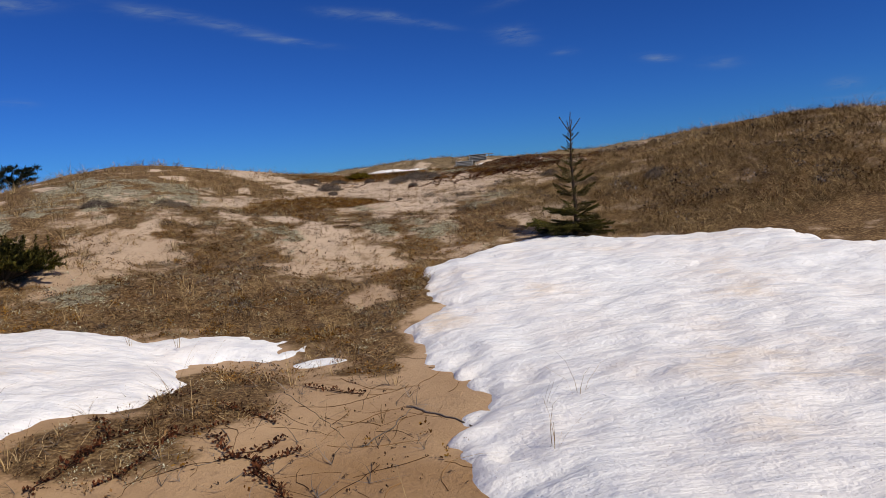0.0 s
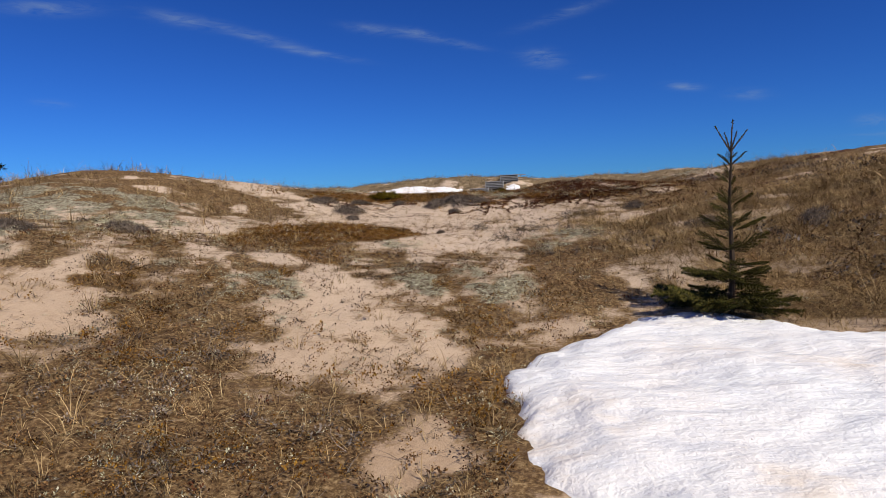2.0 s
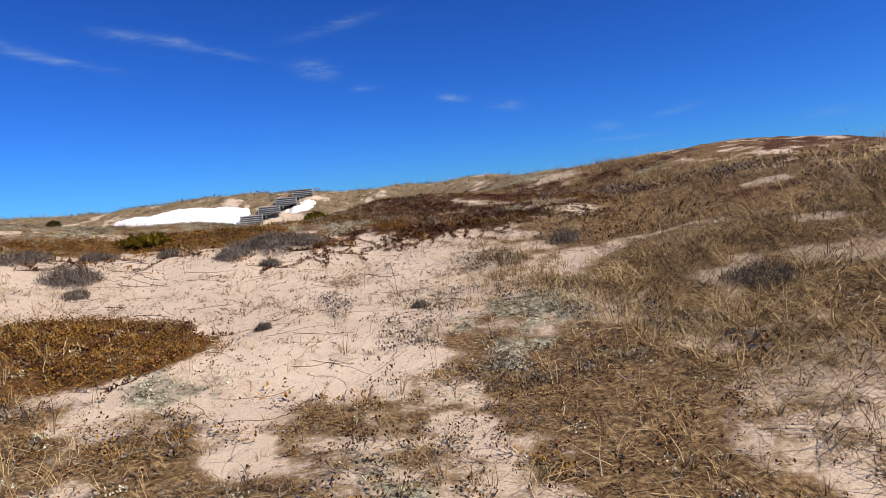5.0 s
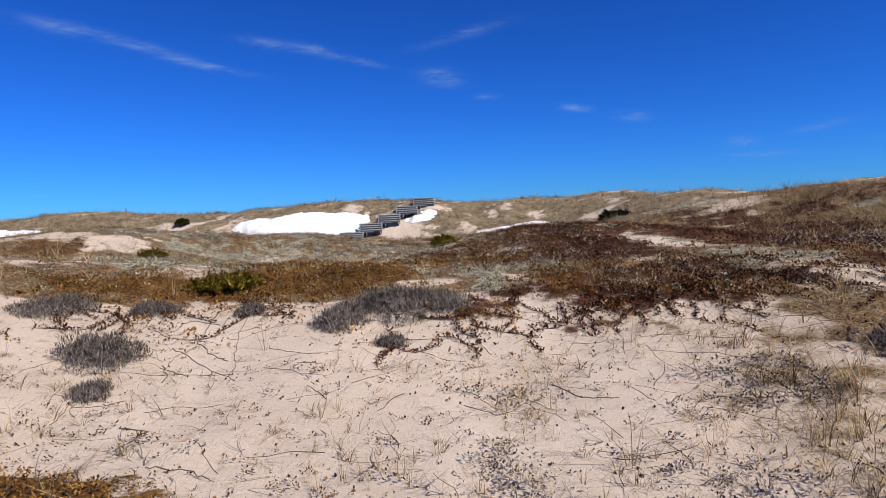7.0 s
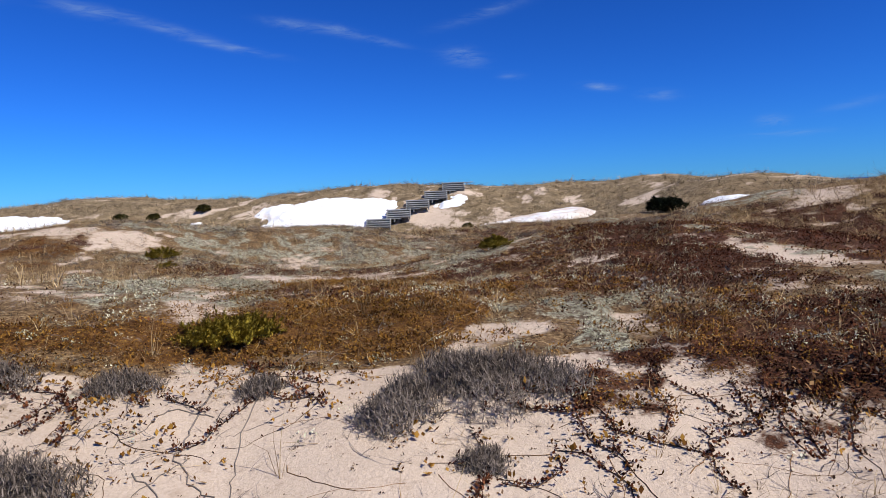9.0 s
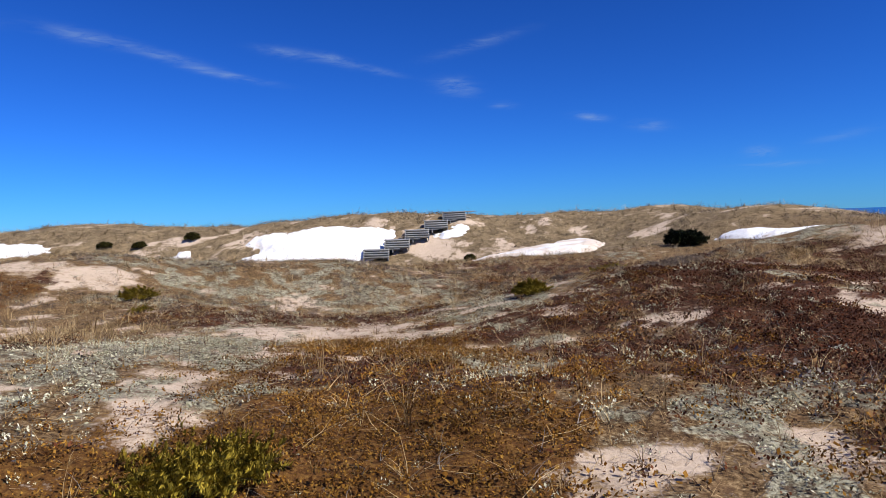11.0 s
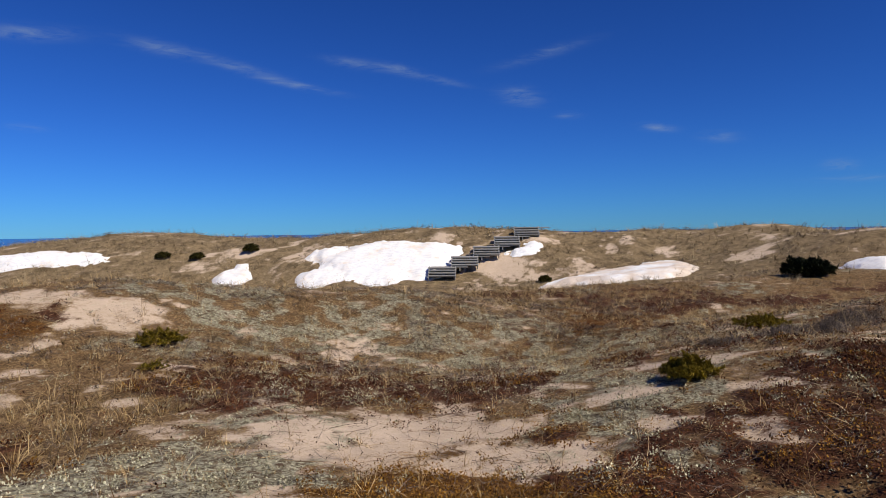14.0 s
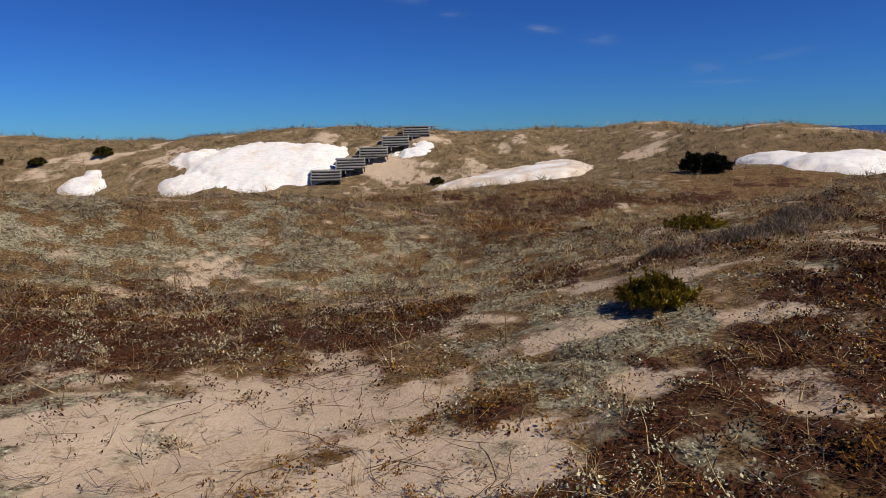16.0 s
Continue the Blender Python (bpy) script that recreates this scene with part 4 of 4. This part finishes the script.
def tube(points, radii, sides=6):
    """A round tapering stem along points."""
    vs, fs = [], []
    pts = [np.array(p, float) for p in points]
    for k, p in enumerate(pts):
        t = pts[min(k + 1, len(pts) - 1)] - pts[max(k - 1, 0)]
        t = t / (np.linalg.norm(t) + 1e-9)
        a = np.cross(t, (0.31, 0.87, 0.38))
        a = a / np.linalg.norm(a)
        b = np.cross(t, a)
        for s in range(sides):
            w = 2 * math.pi * s / sides
            vs.append(p + (a * math.cos(w) + b * math.sin(w)) * radii[k])
    for k in range(len(pts) - 1):
        for s in range(sides):
            i, j = k * sides + s, k * sides + (s + 1) % sides
            fs += [(i, j, j + sides), (i, j + sides, i + sides)]
    return np.array(vs), np.array(fs)


def needles_along(a, b, count, size, width, rr, droop=0.0):
    """Needles standing off a twig from a to b."""
    a, b = np.array(a, float), np.array(b, float)
    t = (b - a) / (np.linalg.norm(b - a) + 1e-9)
    q = np.random.default_rng(rr.randint(0, 10 ** 9))
    c = a + (b - a) * q.uniform(0, 1, (count, 1))
    n = q.normal(0, 1, (count, 3)) + (0, 0, 0.3)
    n = n - t * (n @ t)[:, None]
    n = n / (np.linalg.norm(n, axis=1, keepdims=True) + 1e-9)
    d = t * q.uniform(0.3, 0.9, (count, 1)) + n
    d = d / np.linalg.norm(d, axis=1, keepdims=True) * size * q.uniform(0.6, 1.2, (count, 1))
    w = np.cross(d, (0.3, 0.5, 0.8))
    w = w / (np.linalg.norm(w, axis=1, keepdims=True) + 1e-9) * width
    return [(np.stack([c - w, c + w, c + d], 1).reshape(-1, 3), np.arange(count * 3).reshape(-1, 3))]


def bough(rr, dense=1.7, needle=0.045):
    """A bough of unit length along x with side twigs: wood, needles."""
    wood = [tube([(0, 0, 0), (0.5, 0, 0.03), (1, 0, 0.10)], [0.012, 0.008, 0.003], 5)]
    leaf = needles_along((0.12, 0, 0.01), (1, 0, 0.10), int(90 * dense), needle, 0.007, rr)
    for k in range(9):
        u = 0.18 + 0.80 * k / 9
        for side in (-1, 1):
            n = (1 - u) * 0.48 + 0.10
            a = (u, 0, 0.1 * u)
            b = (u + n * 0.75, side * n * 0.7, 0.1 * u + rr.uniform(-0.05, 0.04))
            wood.append(tube([a, b], [0.004, 0.0015], 3))
            leaf += needles_along(a, b, int(60 * n * 3 * dense) + 8, needle, 0.007, rr)
    return gather(wood), gather(leaf)


rr = random.Random(21)
BOUGHS = [bough(rr, 1.5, 0.05) for _ in range(4)]


def share(name, source, parent, m):
    ob = new(name, source.data)
    ob.parent = parent
    ob.matrix_basis = m
    return ob


def spruce(px, py, height, label):
    tree = new("spruce_tree")
    tree.location = (px, py, float(ground_at(px, py)[0]) - 0.03)
    tagged(tree, label, "tree")
    part("trunk", tube([(0, 0, 0), (0.012, 0, height * 0.3), (-0.008, 0.01, height * 0.6), (0.006, 0, height * 0.85), (0.01, 0, height)], [0.030, 0.022, 0.014, 0.009, 0.004], 8), BARK, tree)
    first = {}
    # a dense skirt above the snow, thin whorls with gaps above it, bare stubs below the leader
    whorls = ((0.03, 9, 0.36, 4), (0.07, 9, 0.37, 0), (0.12, 8, 0.36, -2), (0.17, 7, 0.33, 6), (0.22, 7, 0.30, 8), (0.28, 4, 0.20, 14), (0.34, 5, 0.23, 16), (0.41, 3, 0.13, 24),
              (0.46, 5, 0.21, 22), (0.53, 2, 0.12, 34), (0.58, 5, 0.16, 34), (0.65, 3, 0.07, 44), (0.70, 4, 0.09, 46), (0.77, 3, 0.055, 50), (0.82, 4, 0.06, 52))
    k = 0
    for level, count, reach0, lift in whorls:
        turn = rr.uniform(0, 360)
        for q in range(count):
            a = turn + 360 * q / count + rr.uniform(-18, 18)
            side = 0.95 - 0.16 * math.cos(radians(a))
            reach = height * reach0 * side * rr.uniform(0.45, 1.18)
            v = k % 4
            k += 1
            m = pose(0, 0, height * (level + rr.uniform(-0.015, 0.015)), rr.uniform(-25, 25), -lift - rr.uniform(-14, 14), a) @ Matrix.Diagonal((reach, reach * rr.uniform(0.6, 0.9), reach, 1))
            if v not in first:
                b = part("branch", BOUGHS[v][0], BARK, tree, m=m)
                f = part("needles", BOUGHS[v][1], NEEDLE, b, "dark green needles")
                first[v] = (b, f)
            else:
                b = share("branch", first[v][0], tree, m)
                share("needles", first[v][1], b, Matrix())
    for h, lift, size in ((0, 86, 0.17), (185, 58, 0.16), (10, 50, 0.15), (100, 62, 0.12), (280, 60, 0.12), (150, 45, 0.09), (330, 42, 0.10)):
        z = height * (0.87 if lift > 45 else 0.80)
        a, e = radians(h), radians(lift)
        tip = (math.cos(a) * math.cos(e) * size * height, math.sin(a) * math.cos(e) * size * height, z + math.sin(e) * size * height)
        t = part("leader", tube([(0, 0, z), tip], [0.007, 0.003], 5), BARK, tree)
        part("needles", gather(needles_along((0, 0, z), tip, 110, 0.018, 0.003, rr)), NEEDLE, t)
    return tree


spruce(1.80, 9.3, 1.66, "young dark green spruce at the edge of the snow")


def shrub(name, px, py, wide, high, leaf, label, category, stems=26, needle=0.035, twig_needles=46, group="", sunk=0.03, lean=0.0, width=0.0045):
    """A low spreading evergreen: stems from one foot, each with needles."""
    bush = new(name)
    bush.location = (px, py, float(ground_at(px, py)[0]) - sunk)
    tagged(bush, label, category, group)
    wood, leaves = [], []
    for k in range(stems):
        h = k * 2.399 + rr.uniform(-0.3, 0.3)
        s = math.sqrt((k + 0.5) / stems)
        mid = np.array([math.cos(h) * s * wide * 0.5 + lean * 0.3, math.sin(h) * s * wide * 0.5, high * (0.55 - 0.2 * s) * rr.uniform(0.7, 1.1)])
        tip = np.array([math.cos(h) * s * wide + lean, math.sin(h) * s * wide, high * (1.05 - 0.72 * s * s) * rr.uniform(0.75, 1.15)])
        wood.append(tube([(0, 0, 0), mid, tip], [0.010, 0.006, 0.002], 4))
        leaves += needles_along(mid, tip, twig_needles, needle, width, rr)
        for _ in range(4):
            a = mid + (tip - mid) * rr.uniform(0.0, 0.9)
            b = a + np.array([rr.gauss(0, 1), rr.gauss(0, 1), abs(rr.gauss(0.5, 0.6))]) * wide * 0.17
            leaves += needles_along(a, b, twig_needles // 2, needle, width, rr)
    part("stem", gather(wood), BARK, bush)
    part("foliage", gather(leaves), leaf, bush)
    return bush


shrub("juniper_shrub", -2.2, 17.66, 0.38, 0.09, JUNIPER, "low yellow-green juniper mat among rust heath", "shrub", 60, 0.032, 150, width=0.005)
shrub("juniper_shrub", 0.62, 23.75, 0.30, 0.20, JUNIPER, "olive juniper bush on pale lichen", "shrub", 50, 0.035, 140, width=0.006)
shrub("juniper_shrub", -5.75, 27.1, 0.40, 0.22, JUNIPER, "small juniper bush in brown grass", "shrub", 40, 0.035, 120, width=0.006)
shrub("juniper_shrub", -5.2, 25.6, 0.20, 0.14, JUNIPER, "small yellow-green juniper sprig in grass", "shrub", 16, 0.03, 40)
shrub("juniper_shrub", 3.05, 27.3, 0.45, 0.16, JUNIPER, "flat juniper bush beside grey heath", "shrub", 40, 0.035, 120, width=0.006)
shrub("dark_juniper", -4.75, 7.0, 0.62, 0.42, NEEDLE, "dark green spreading juniper on the sandy slope", "shrub", 90, 0.045, 150, width=0.006)
shrub("dark_bush", 9.75, 38.3, 0.78, 0.46, DUSK, "nearly black rounded evergreen bush on the dune", "shrub", 130, 0.12, 130, width=0.02)
for px, py, w, h in ((-17.0, 54.2, 0.42, 0.32), (-15.0, 54.0, 0.42, 0.34), (-12.2, 54.4, 0.48, 0.46), (3.1, 48.2, 0.3, 0.25)):
    shrub("dune_shrub", px, py, w, h, NEEDLE, "small dark evergreen on the far dune", "shrub", 34, 0.10, 70, "shrubs on the far dune", width=0.02)


def cedar(px, py, height, lean, label):
    """A wind-clipped tree: a bare trunk with flat layers of foliage."""
    tree = new("cedar_tree")
    tree.location = (px, py, float(ground_at(px, py)[0]) - 0.05)
    tagged(tree, label, "tree", "wind-clipped cedars")
    top = np.array([lean, 0.1, height])
    part("trunk", tube([(0, 0, 0), (lean * 0.2, 0, height * 0.5), top * 0.97], [0.07, 0.05, 0.02], 7), BARK, tree)
    for k in range(9):
        u = 0.42 + 0.58 * k / 8
        a = np.array([lean * u * u, 0.05, height * u])
        h = k * 2.4
        n = height * (0.30 + 0.10 * rr.random()) * (1.15 - 0.35 * abs(u - 0.7))
        b = a + np.array([math.cos(h) * n + lean * 0.35, math.sin(h) * n, 0.08 * height])
        limb = part("branch", tube([a, (a + b) / 2 - (0, 0, 0.02), b], [0.022, 0.014, 0.005], 5), BARK, tree)
        leaves = []
        for _ in range(18):
            c = a + (b - a) * rr.uniform(0.25, 1.05)
            e = c + np.array([rr.gauss(0, 1), rr.gauss(0, 1), rr.uniform(0.0, 0.8)]) * 0.13 * height
            leaves += needles_along(c, e, 16, 0.11, 0.012, rr)
        part("foliage", gather(leaves), DUSK, limb)
    return tree


cedar(-11.48, 16.85, 0.8, 0.25, "wind-clipped dark cedar behind the hill")
cedar(-11.48, 17.84, 0.85, 0.3, "leaning dark cedar behind the hill")


def grey_shrub(px, py, wide, high, label):
    v = []
    twigs = int(300 + 5200 * wide)
    lobes = [(rr.uniform(-0.5, 0.5) * wide, rr.uniform(-0.5, 0.5) * wide, rr.uniform(0.45, 0.7) * wide, rr.uniform(0.7, 1.1) * high) for _ in range(5)]
    for k in range(twigs):
        cx, cy, rad, top = lobes[k % 5]
        h, s = rr.uniform(0, 2 * math.pi), math.sqrt(rr.random())
        z = top * math.sqrt(max(0.0, 1 - s * s)) * rr.uniform(0.25, 1.0)
        q = (cx + math.cos(h) * s * rad, cy + math.sin(h) * s * rad, z - 0.03)
        v.append(ribbon(0.06 * rr.uniform(0.6, 1.3), 0.0055, rr.uniform(-50, 60), rr.uniform(-5, 65), 2, rr.uniform(0, 6.28), q, rr.uniform(-1, 1)))
        c = v[-1][0][3]
        for _ in range(2):
            v.append(ribbon(0.03, 0.005, 0, rr.uniform(10, 80), 1, rr.uniform(0, 6.28), tuple(c)))
    vv, ff = gather(v)
    vv[:, 2] += ground_at(vv[:, 0] + px, vv[:, 1] + py) - ground_at(px, py)[0]
    ob = mesh_object("grey_shrub", vv, ff, ASHEN, label, "shrub", "grey heath shrubs", smooth=False)
    ob.location = (px, py, float(ground_at(px, py)[0]))
    return ob


for px, py, w, h in ((-2.72, 15.75, 0.30, 0.2), (-2.5, 15.2, 0.14, 0.06), (-1.1, 16.4, 0.26, 0.15), (-0.75, 16.5, 0.32, 0.17), (-0.35, 16.6, 0.30, 0.14), (-0.72, 15.95, 0.12, 0.07),
                     (-0.8, 16.85, 0.28, 0.12), (-1.85, 16.75, 0.16, 0.08), (-2.6, 16.8, 0.24, 0.09), (-3.4, 16.8, 0.30, 0.11), (0.3, 13.3, 0.06, 0.04),
                     (-0.9, 13.2, 0.05, 0.04), (2.6, 25.6, 0.42, 0.18), (4.05, 26.7, 0.55, 0.2), (3.3, 26.0, 0.42, 0.18), (1.5, 25.1, 0.3, 0.12),
                     (2.6, 12.2, 0.22, 0.1), (3.6, 11.4, 0.28, 0.12), (2.4, 14.8, 0.24, 0.1), (-5.3, 10.2, 0.3, 0.12), (-4.6, 11.4, 0.3, 0.12)):
    grey_shrub(px, py, w, h, "grey leafless heath shrub standing in sand")


# creeping roots on the sand
def root(points, radius):
    pts = [np.array((a, b), float) for a, b in points]
    fine = []
    for k in range(len(pts) - 1):
        p0, p1, p2, p3 = pts[max(k - 1, 0)], pts[k], pts[k + 1], pts[min(k + 2, len(pts) - 1)]
        for u in np.linspace(0, 1, 7)[:-1]:
            q = 0.5 * (2 * p1 + (p2 - p0) * u + (2 * p0 - 5 * p1 + 4 * p2 - p3) * u * u + (3 * p1 - p0 - 3 * p2 + p3) * u ** 3)
            fine.append(q + np.array([rr.gauss(0, 0.006), rr.gauss(0, 0.006)]))
    fine.append(pts[-1])
    f = np.array(fine)
    radius = radius * 0.65
    f[1:-1] += np.array([[rr.gauss(0, 0.009), rr.gauss(0, 0.009)] for _ in f[1:-1]])
    z = ground_at(f[:, 0], f[:, 1]) + radius * 0.6
    n = len(f)
    v, t = tube(np.column_stack([f, z]), [radius * (1 - 0.6 * k / n) for k in range(n)], 5)
    return mesh_object("creeping_root", v, t, TWIG, "grey creeping root lying bare on sand", "root", "roots on the sand")


root(((-1.93, 17.09), (-2.11, 16.78), (-2.12, 16.39), (-2.11, 16.12), (-1.98, 15.91), (-1.85, 15.79)), 0.009)
root(((-1.60, 17.34), (-1.79, 16.95), (-1.86, 16.46), (-1.83, 15.95), (-1.80, 15.78)), 0.007)
root(((-1.68, 16.48), (-1.82, 16.38), (-1.94, 16.32)), 0.004)
root(((-2.28, 16.00), (-1.96, 15.66), (-1.73, 15.38)), 0.006)
root(((-2.25, 15.65), (-2.17, 15.48), (-2.17, 15.36)), 0.007)
root(((-2.07, 16.12), (-2.19, 15.89), (-2.21, 15.56)), 0.005)
root(((-2.53, 16.45), (-2.68, 16.31), (-2.81, 16.22)), 0.005)
root(((-2.04, 16.50), (-2.25, 16.55), (-2.35, 16.39), (-2.45, 16.16)), 0.006)
root(((-1.39, 15.55), (-1.32, 15.62), (-1.19, 15.60)), 0.005)
root(((0.22, 15.04), (0.33, 14.79), (0.51, 14.69)), 0.007)
root(((-0.36, 14.81), (-0.18, 14.65)), 0.005)
root(((-0.06, 14.97), (0.09, 14.76), (0.13, 14.47)), 0.004)
root(((2.45, 15.99), (2.41, 15.42), (2.49, 15.20)), 0.005)
root(((2.57, 16.31), (2.76, 16.01), (2.72, 15.54)), 0.005)
root(((-1.92, 14.22), (-1.72, 14.18), (-1.58, 14.07)), 0.006)
root(((-2.21, 14.74), (-2.04, 14.65), (-2.12, 14.41)), 0.007)
root(((-0.32, 3.83), (-0.12, 3.60), (0.08, 3.32)), 0.012)
root(((-0.91, 2.99), (-1.00, 2.94), (-1.06, 2.80)), 0.008)
root(((-1.28, 3.41), (-1.15, 3.08), (-1.27, 2.99)), 0.006)
root(((-0.52, 3.22), (-0.37, 3.51), (-0.29, 3.84)), 0.007)
root(((-1.15, 4.19), (-0.84, 3.72), (-0.62, 3.35)), 0.004)


def rootlets(count, x0, x1, y0, y1):
    """Thin wandering rootlets that lie on bare sand."""
    out = []
    for _ in range(count):
        px, py, h = rr.uniform(x0, x1), rr.uniform(y0, y1), rr.uniform(0, 6.28)
        n, pts = rr.randint(6, 12), []
        for _ in range(n):
            pts.append((px, py))
            h += rr.gauss(0, 0.28)
            px, py = px + math.cos(h) * 0.055, py + math.sin(h) * 0.055
        f = np.array(pts)
        rad = rr.uniform(0.001, 0.0024)
        z = ground_at(f[:, 0], f[:, 1]) + rad
        out.append(tube(np.column_stack([f, z]), [rad * (1 - 0.5 * k / n) for k in range(n)], 4))
    v, t = gather(out)
    mesh_object("rootlet", v, t, BROWN, "thin dry rootlets lying on the sand", "roots", kind="stuff")


rootlets(170, -3.0, 2.4, 11.5, 17.0)
rootlets(130, 0.6, 4.2, 14.2, 16.6)
rootlets(60, -1.6, 0.0, 2.2, 5.0)
rootlets(70, -3.2, 0.2, 21.8, 24.2)

def runners(count, x0, x1, y0, y1):
    """Leafy stems that creep from the edge of the heath down over the sand."""
    stems, leaves = [], []
    for _ in range(count):
        px, py, h = rr.uniform(x0, x1), rr.uniform(y0, y1), rr.uniform(-2.4, -0.5)
        n, pts = rr.randint(7, 15), []
        for _ in range(n):
            pts.append((px, py))
            h += rr.gauss(0, 0.3)
            px, py = px + math.cos(h) * 0.05, py + math.sin(h) * 0.05
        f = np.array(pts)
        z = ground_at(f[:, 0], f[:, 1])
        stems.append(tube(np.column_stack([f, z + 0.004]), [0.0028] * n, 4))
        for (qx, qy), qz in zip(pts, z):
            for _ in range(4):
                v, t = sprig(3, 0.022, 0.024, 0.021, rr)
                leaves.append((v + (qx + rr.gauss(0, 0.012), qy + rr.gauss(0, 0.012), qz), t))
    mesh_object("heath_runner", *gather(stems), CRUMB, "dark creeping heath stems on the sand", "heath", kind="stuff")
    mesh_object("runner_leaf", *gather(leaves), OXBLOOD, "dark red leaves along the creeping stems", "heath", kind="stuff", smooth=False)


runners(70, -0.8, 3.4, 15.9, 16.9)
runners(16, -3.6, -1.6, 16.6, 17.2)
runners(14, -2.6, -1.4, 12.6, 14.3)
runners(12, -2.1, -0.8, 2.9, 4.4)


def on_snow(px, py, size, up, mat, label, blades):
    v, f = blades
    ob = mesh_object("snow_sprig", v * size, f, mat, label, "twig", "sprigs standing in the snow", smooth=False)
    ob.location = (px, py, float(land(np.array([px]), np.array([py]))[0]) + up)
    return ob


for px, py, size in ((0.42, 3.35, 0.7), (0.62, 3.40, 0.9), (0.38, 2.75, 0.8), (-2.45, 3.25, 1.1), (-2.6, 5.2, 0.9), (-2.2, 5.15, 0.8)):
    on_snow(px, py, size, 0.07, STRAW if size > 0.75 else CRUMB, "dry sprig poking out of the snow", STALKS[int(size * 10) % 3])


# ---- the wooden stairs over the far dune ----
def board_material():
    m, N, L, b = material("weathered_board", 0.85)
    c = N.new("ShaderNodeTexCoord")
    mp = N.new("ShaderNodeMapping")
    mp.inputs["Scale"].default_value = (2.0, 30.0, 30.0)
    L.new(c.outputs["Object"], mp.inputs[0])
    n = N.new("ShaderNodeTexNoise")
    n.inputs["Scale"].default_value, n.inputs["Detail"].default_value = 1.5, 5
    L.new(mp.outputs[0], n.inputs["Vector"])
    info = N.new("ShaderNodeObjectInfo")
    tone = ramp(N, L, info.outputs["Random"], ((0.0, (0.75, 0.75, 0.75)), (1.0, (1.15, 1.15, 1.15))))
    L.new(blend(N, L, 1.0, ramp(N, L, n.outputs[0], ((0.3, (0.20, 0.20, 0.20)), (0.7, (0.36, 0.36, 0.35)))), tone, "MULTIPLY"), b.inputs["Base Color"])
    return m


BOARD = board_material()


def box(sx, sy, sz, edge=0.006):
    bm = bmesh.new()
    bmesh.ops.create_cube(bm, size=1.0)
    bmesh.ops.scale(bm, vec=(sx, sy, sz), verts=bm.verts)
    bmesh.ops.bevel(bm, geom=bm.edges[:], offset=edge, segments=1, affect="EDGES")
    bmesh.ops.triangulate(bm, faces=bm.faces[:])
    bm.verts.index_update()
    v = np.array([q.co[:] for q in bm.verts])
    f = np.array([[q.index for q in p.verts] for p in bm.faces])
    bm.free()
    return v, f


FOOT, HEAD = [Vector((a, b, float(ground_at(a, b)[0]) + up)) for a, b, up in ((-1.65, 49.67, 0.12), (4.04, 53.72, 0.40))]
FLIGHTS, STEPS, WIDE = 5, 4, 1.35
RUN = (HEAD - FOOT) / FLIGHTS
stairs = new("wooden_stairs")
stairs.location = FOOT
tagged(stairs, "weathered grey wooden stairs climbing the sand dune", "stairs")
proto = {}


def stair_piece(name, size, m):
    if (name, size) not in proto:
        proto[(name, size)] = part(name, box(*size), BOARD, stairs, m=m)
        return proto[(name, size)]
    return share(name, proto[(name, size)], stairs, m)


# short flights that face the hollow, each set to the right of the one below and joined to it by a landing
for k in range(FLIGHTS):
    o = RUN * k
    step, deep = RUN.z / STEPS, RUN.y / STEPS * 0.8
    for s in range(STEPS):
        stair_piece("tread", (WIDE, 0.24, 0.05), pose(o.x, o.y + s * deep, o.z + (s + 1) * step, 4, 0, -6))
        stair_piece("riser", (WIDE - 0.06, 0.025, step * 0.55), pose(o.x, o.y + s * deep + 0.10, o.z + (s + 0.55) * step, 0, 0, -6))
    slope = math.degrees(math.atan2(RUN.z, STEPS * deep))
    for side in (-1, 1):
        stair_piece("stringer", (0.05, 0.85, 0.20), pose(o.x + side * (WIDE / 2 - 0.03), o.y + 0.3, o.z + RUN.z * 0.45, slope, 0, -6))
        stair_piece("post", (0.10, 0.10, 0.9), pose(o.x + side * (WIDE / 2 - 0.12), o.y + 0.62, o.z + RUN.z - 0.50))
    for s in range(3):
        stair_piece("deck_board", (WIDE + 0.5, 0.13, 0.045), pose(o.x + 0.35, o.y + STEPS * deep + 0.10 + s * 0.14, o.z + RUN.z + 0.01, 0, 0, -6))
    for side in (0, 1):
        stair_piece("joist", (0.05, 0.46, 0.16), pose(o.x + 0.2 + side * 0.7, o.y + STEPS * deep + 0.22, o.z + RUN.z - 0.10, 0, 0, -6))
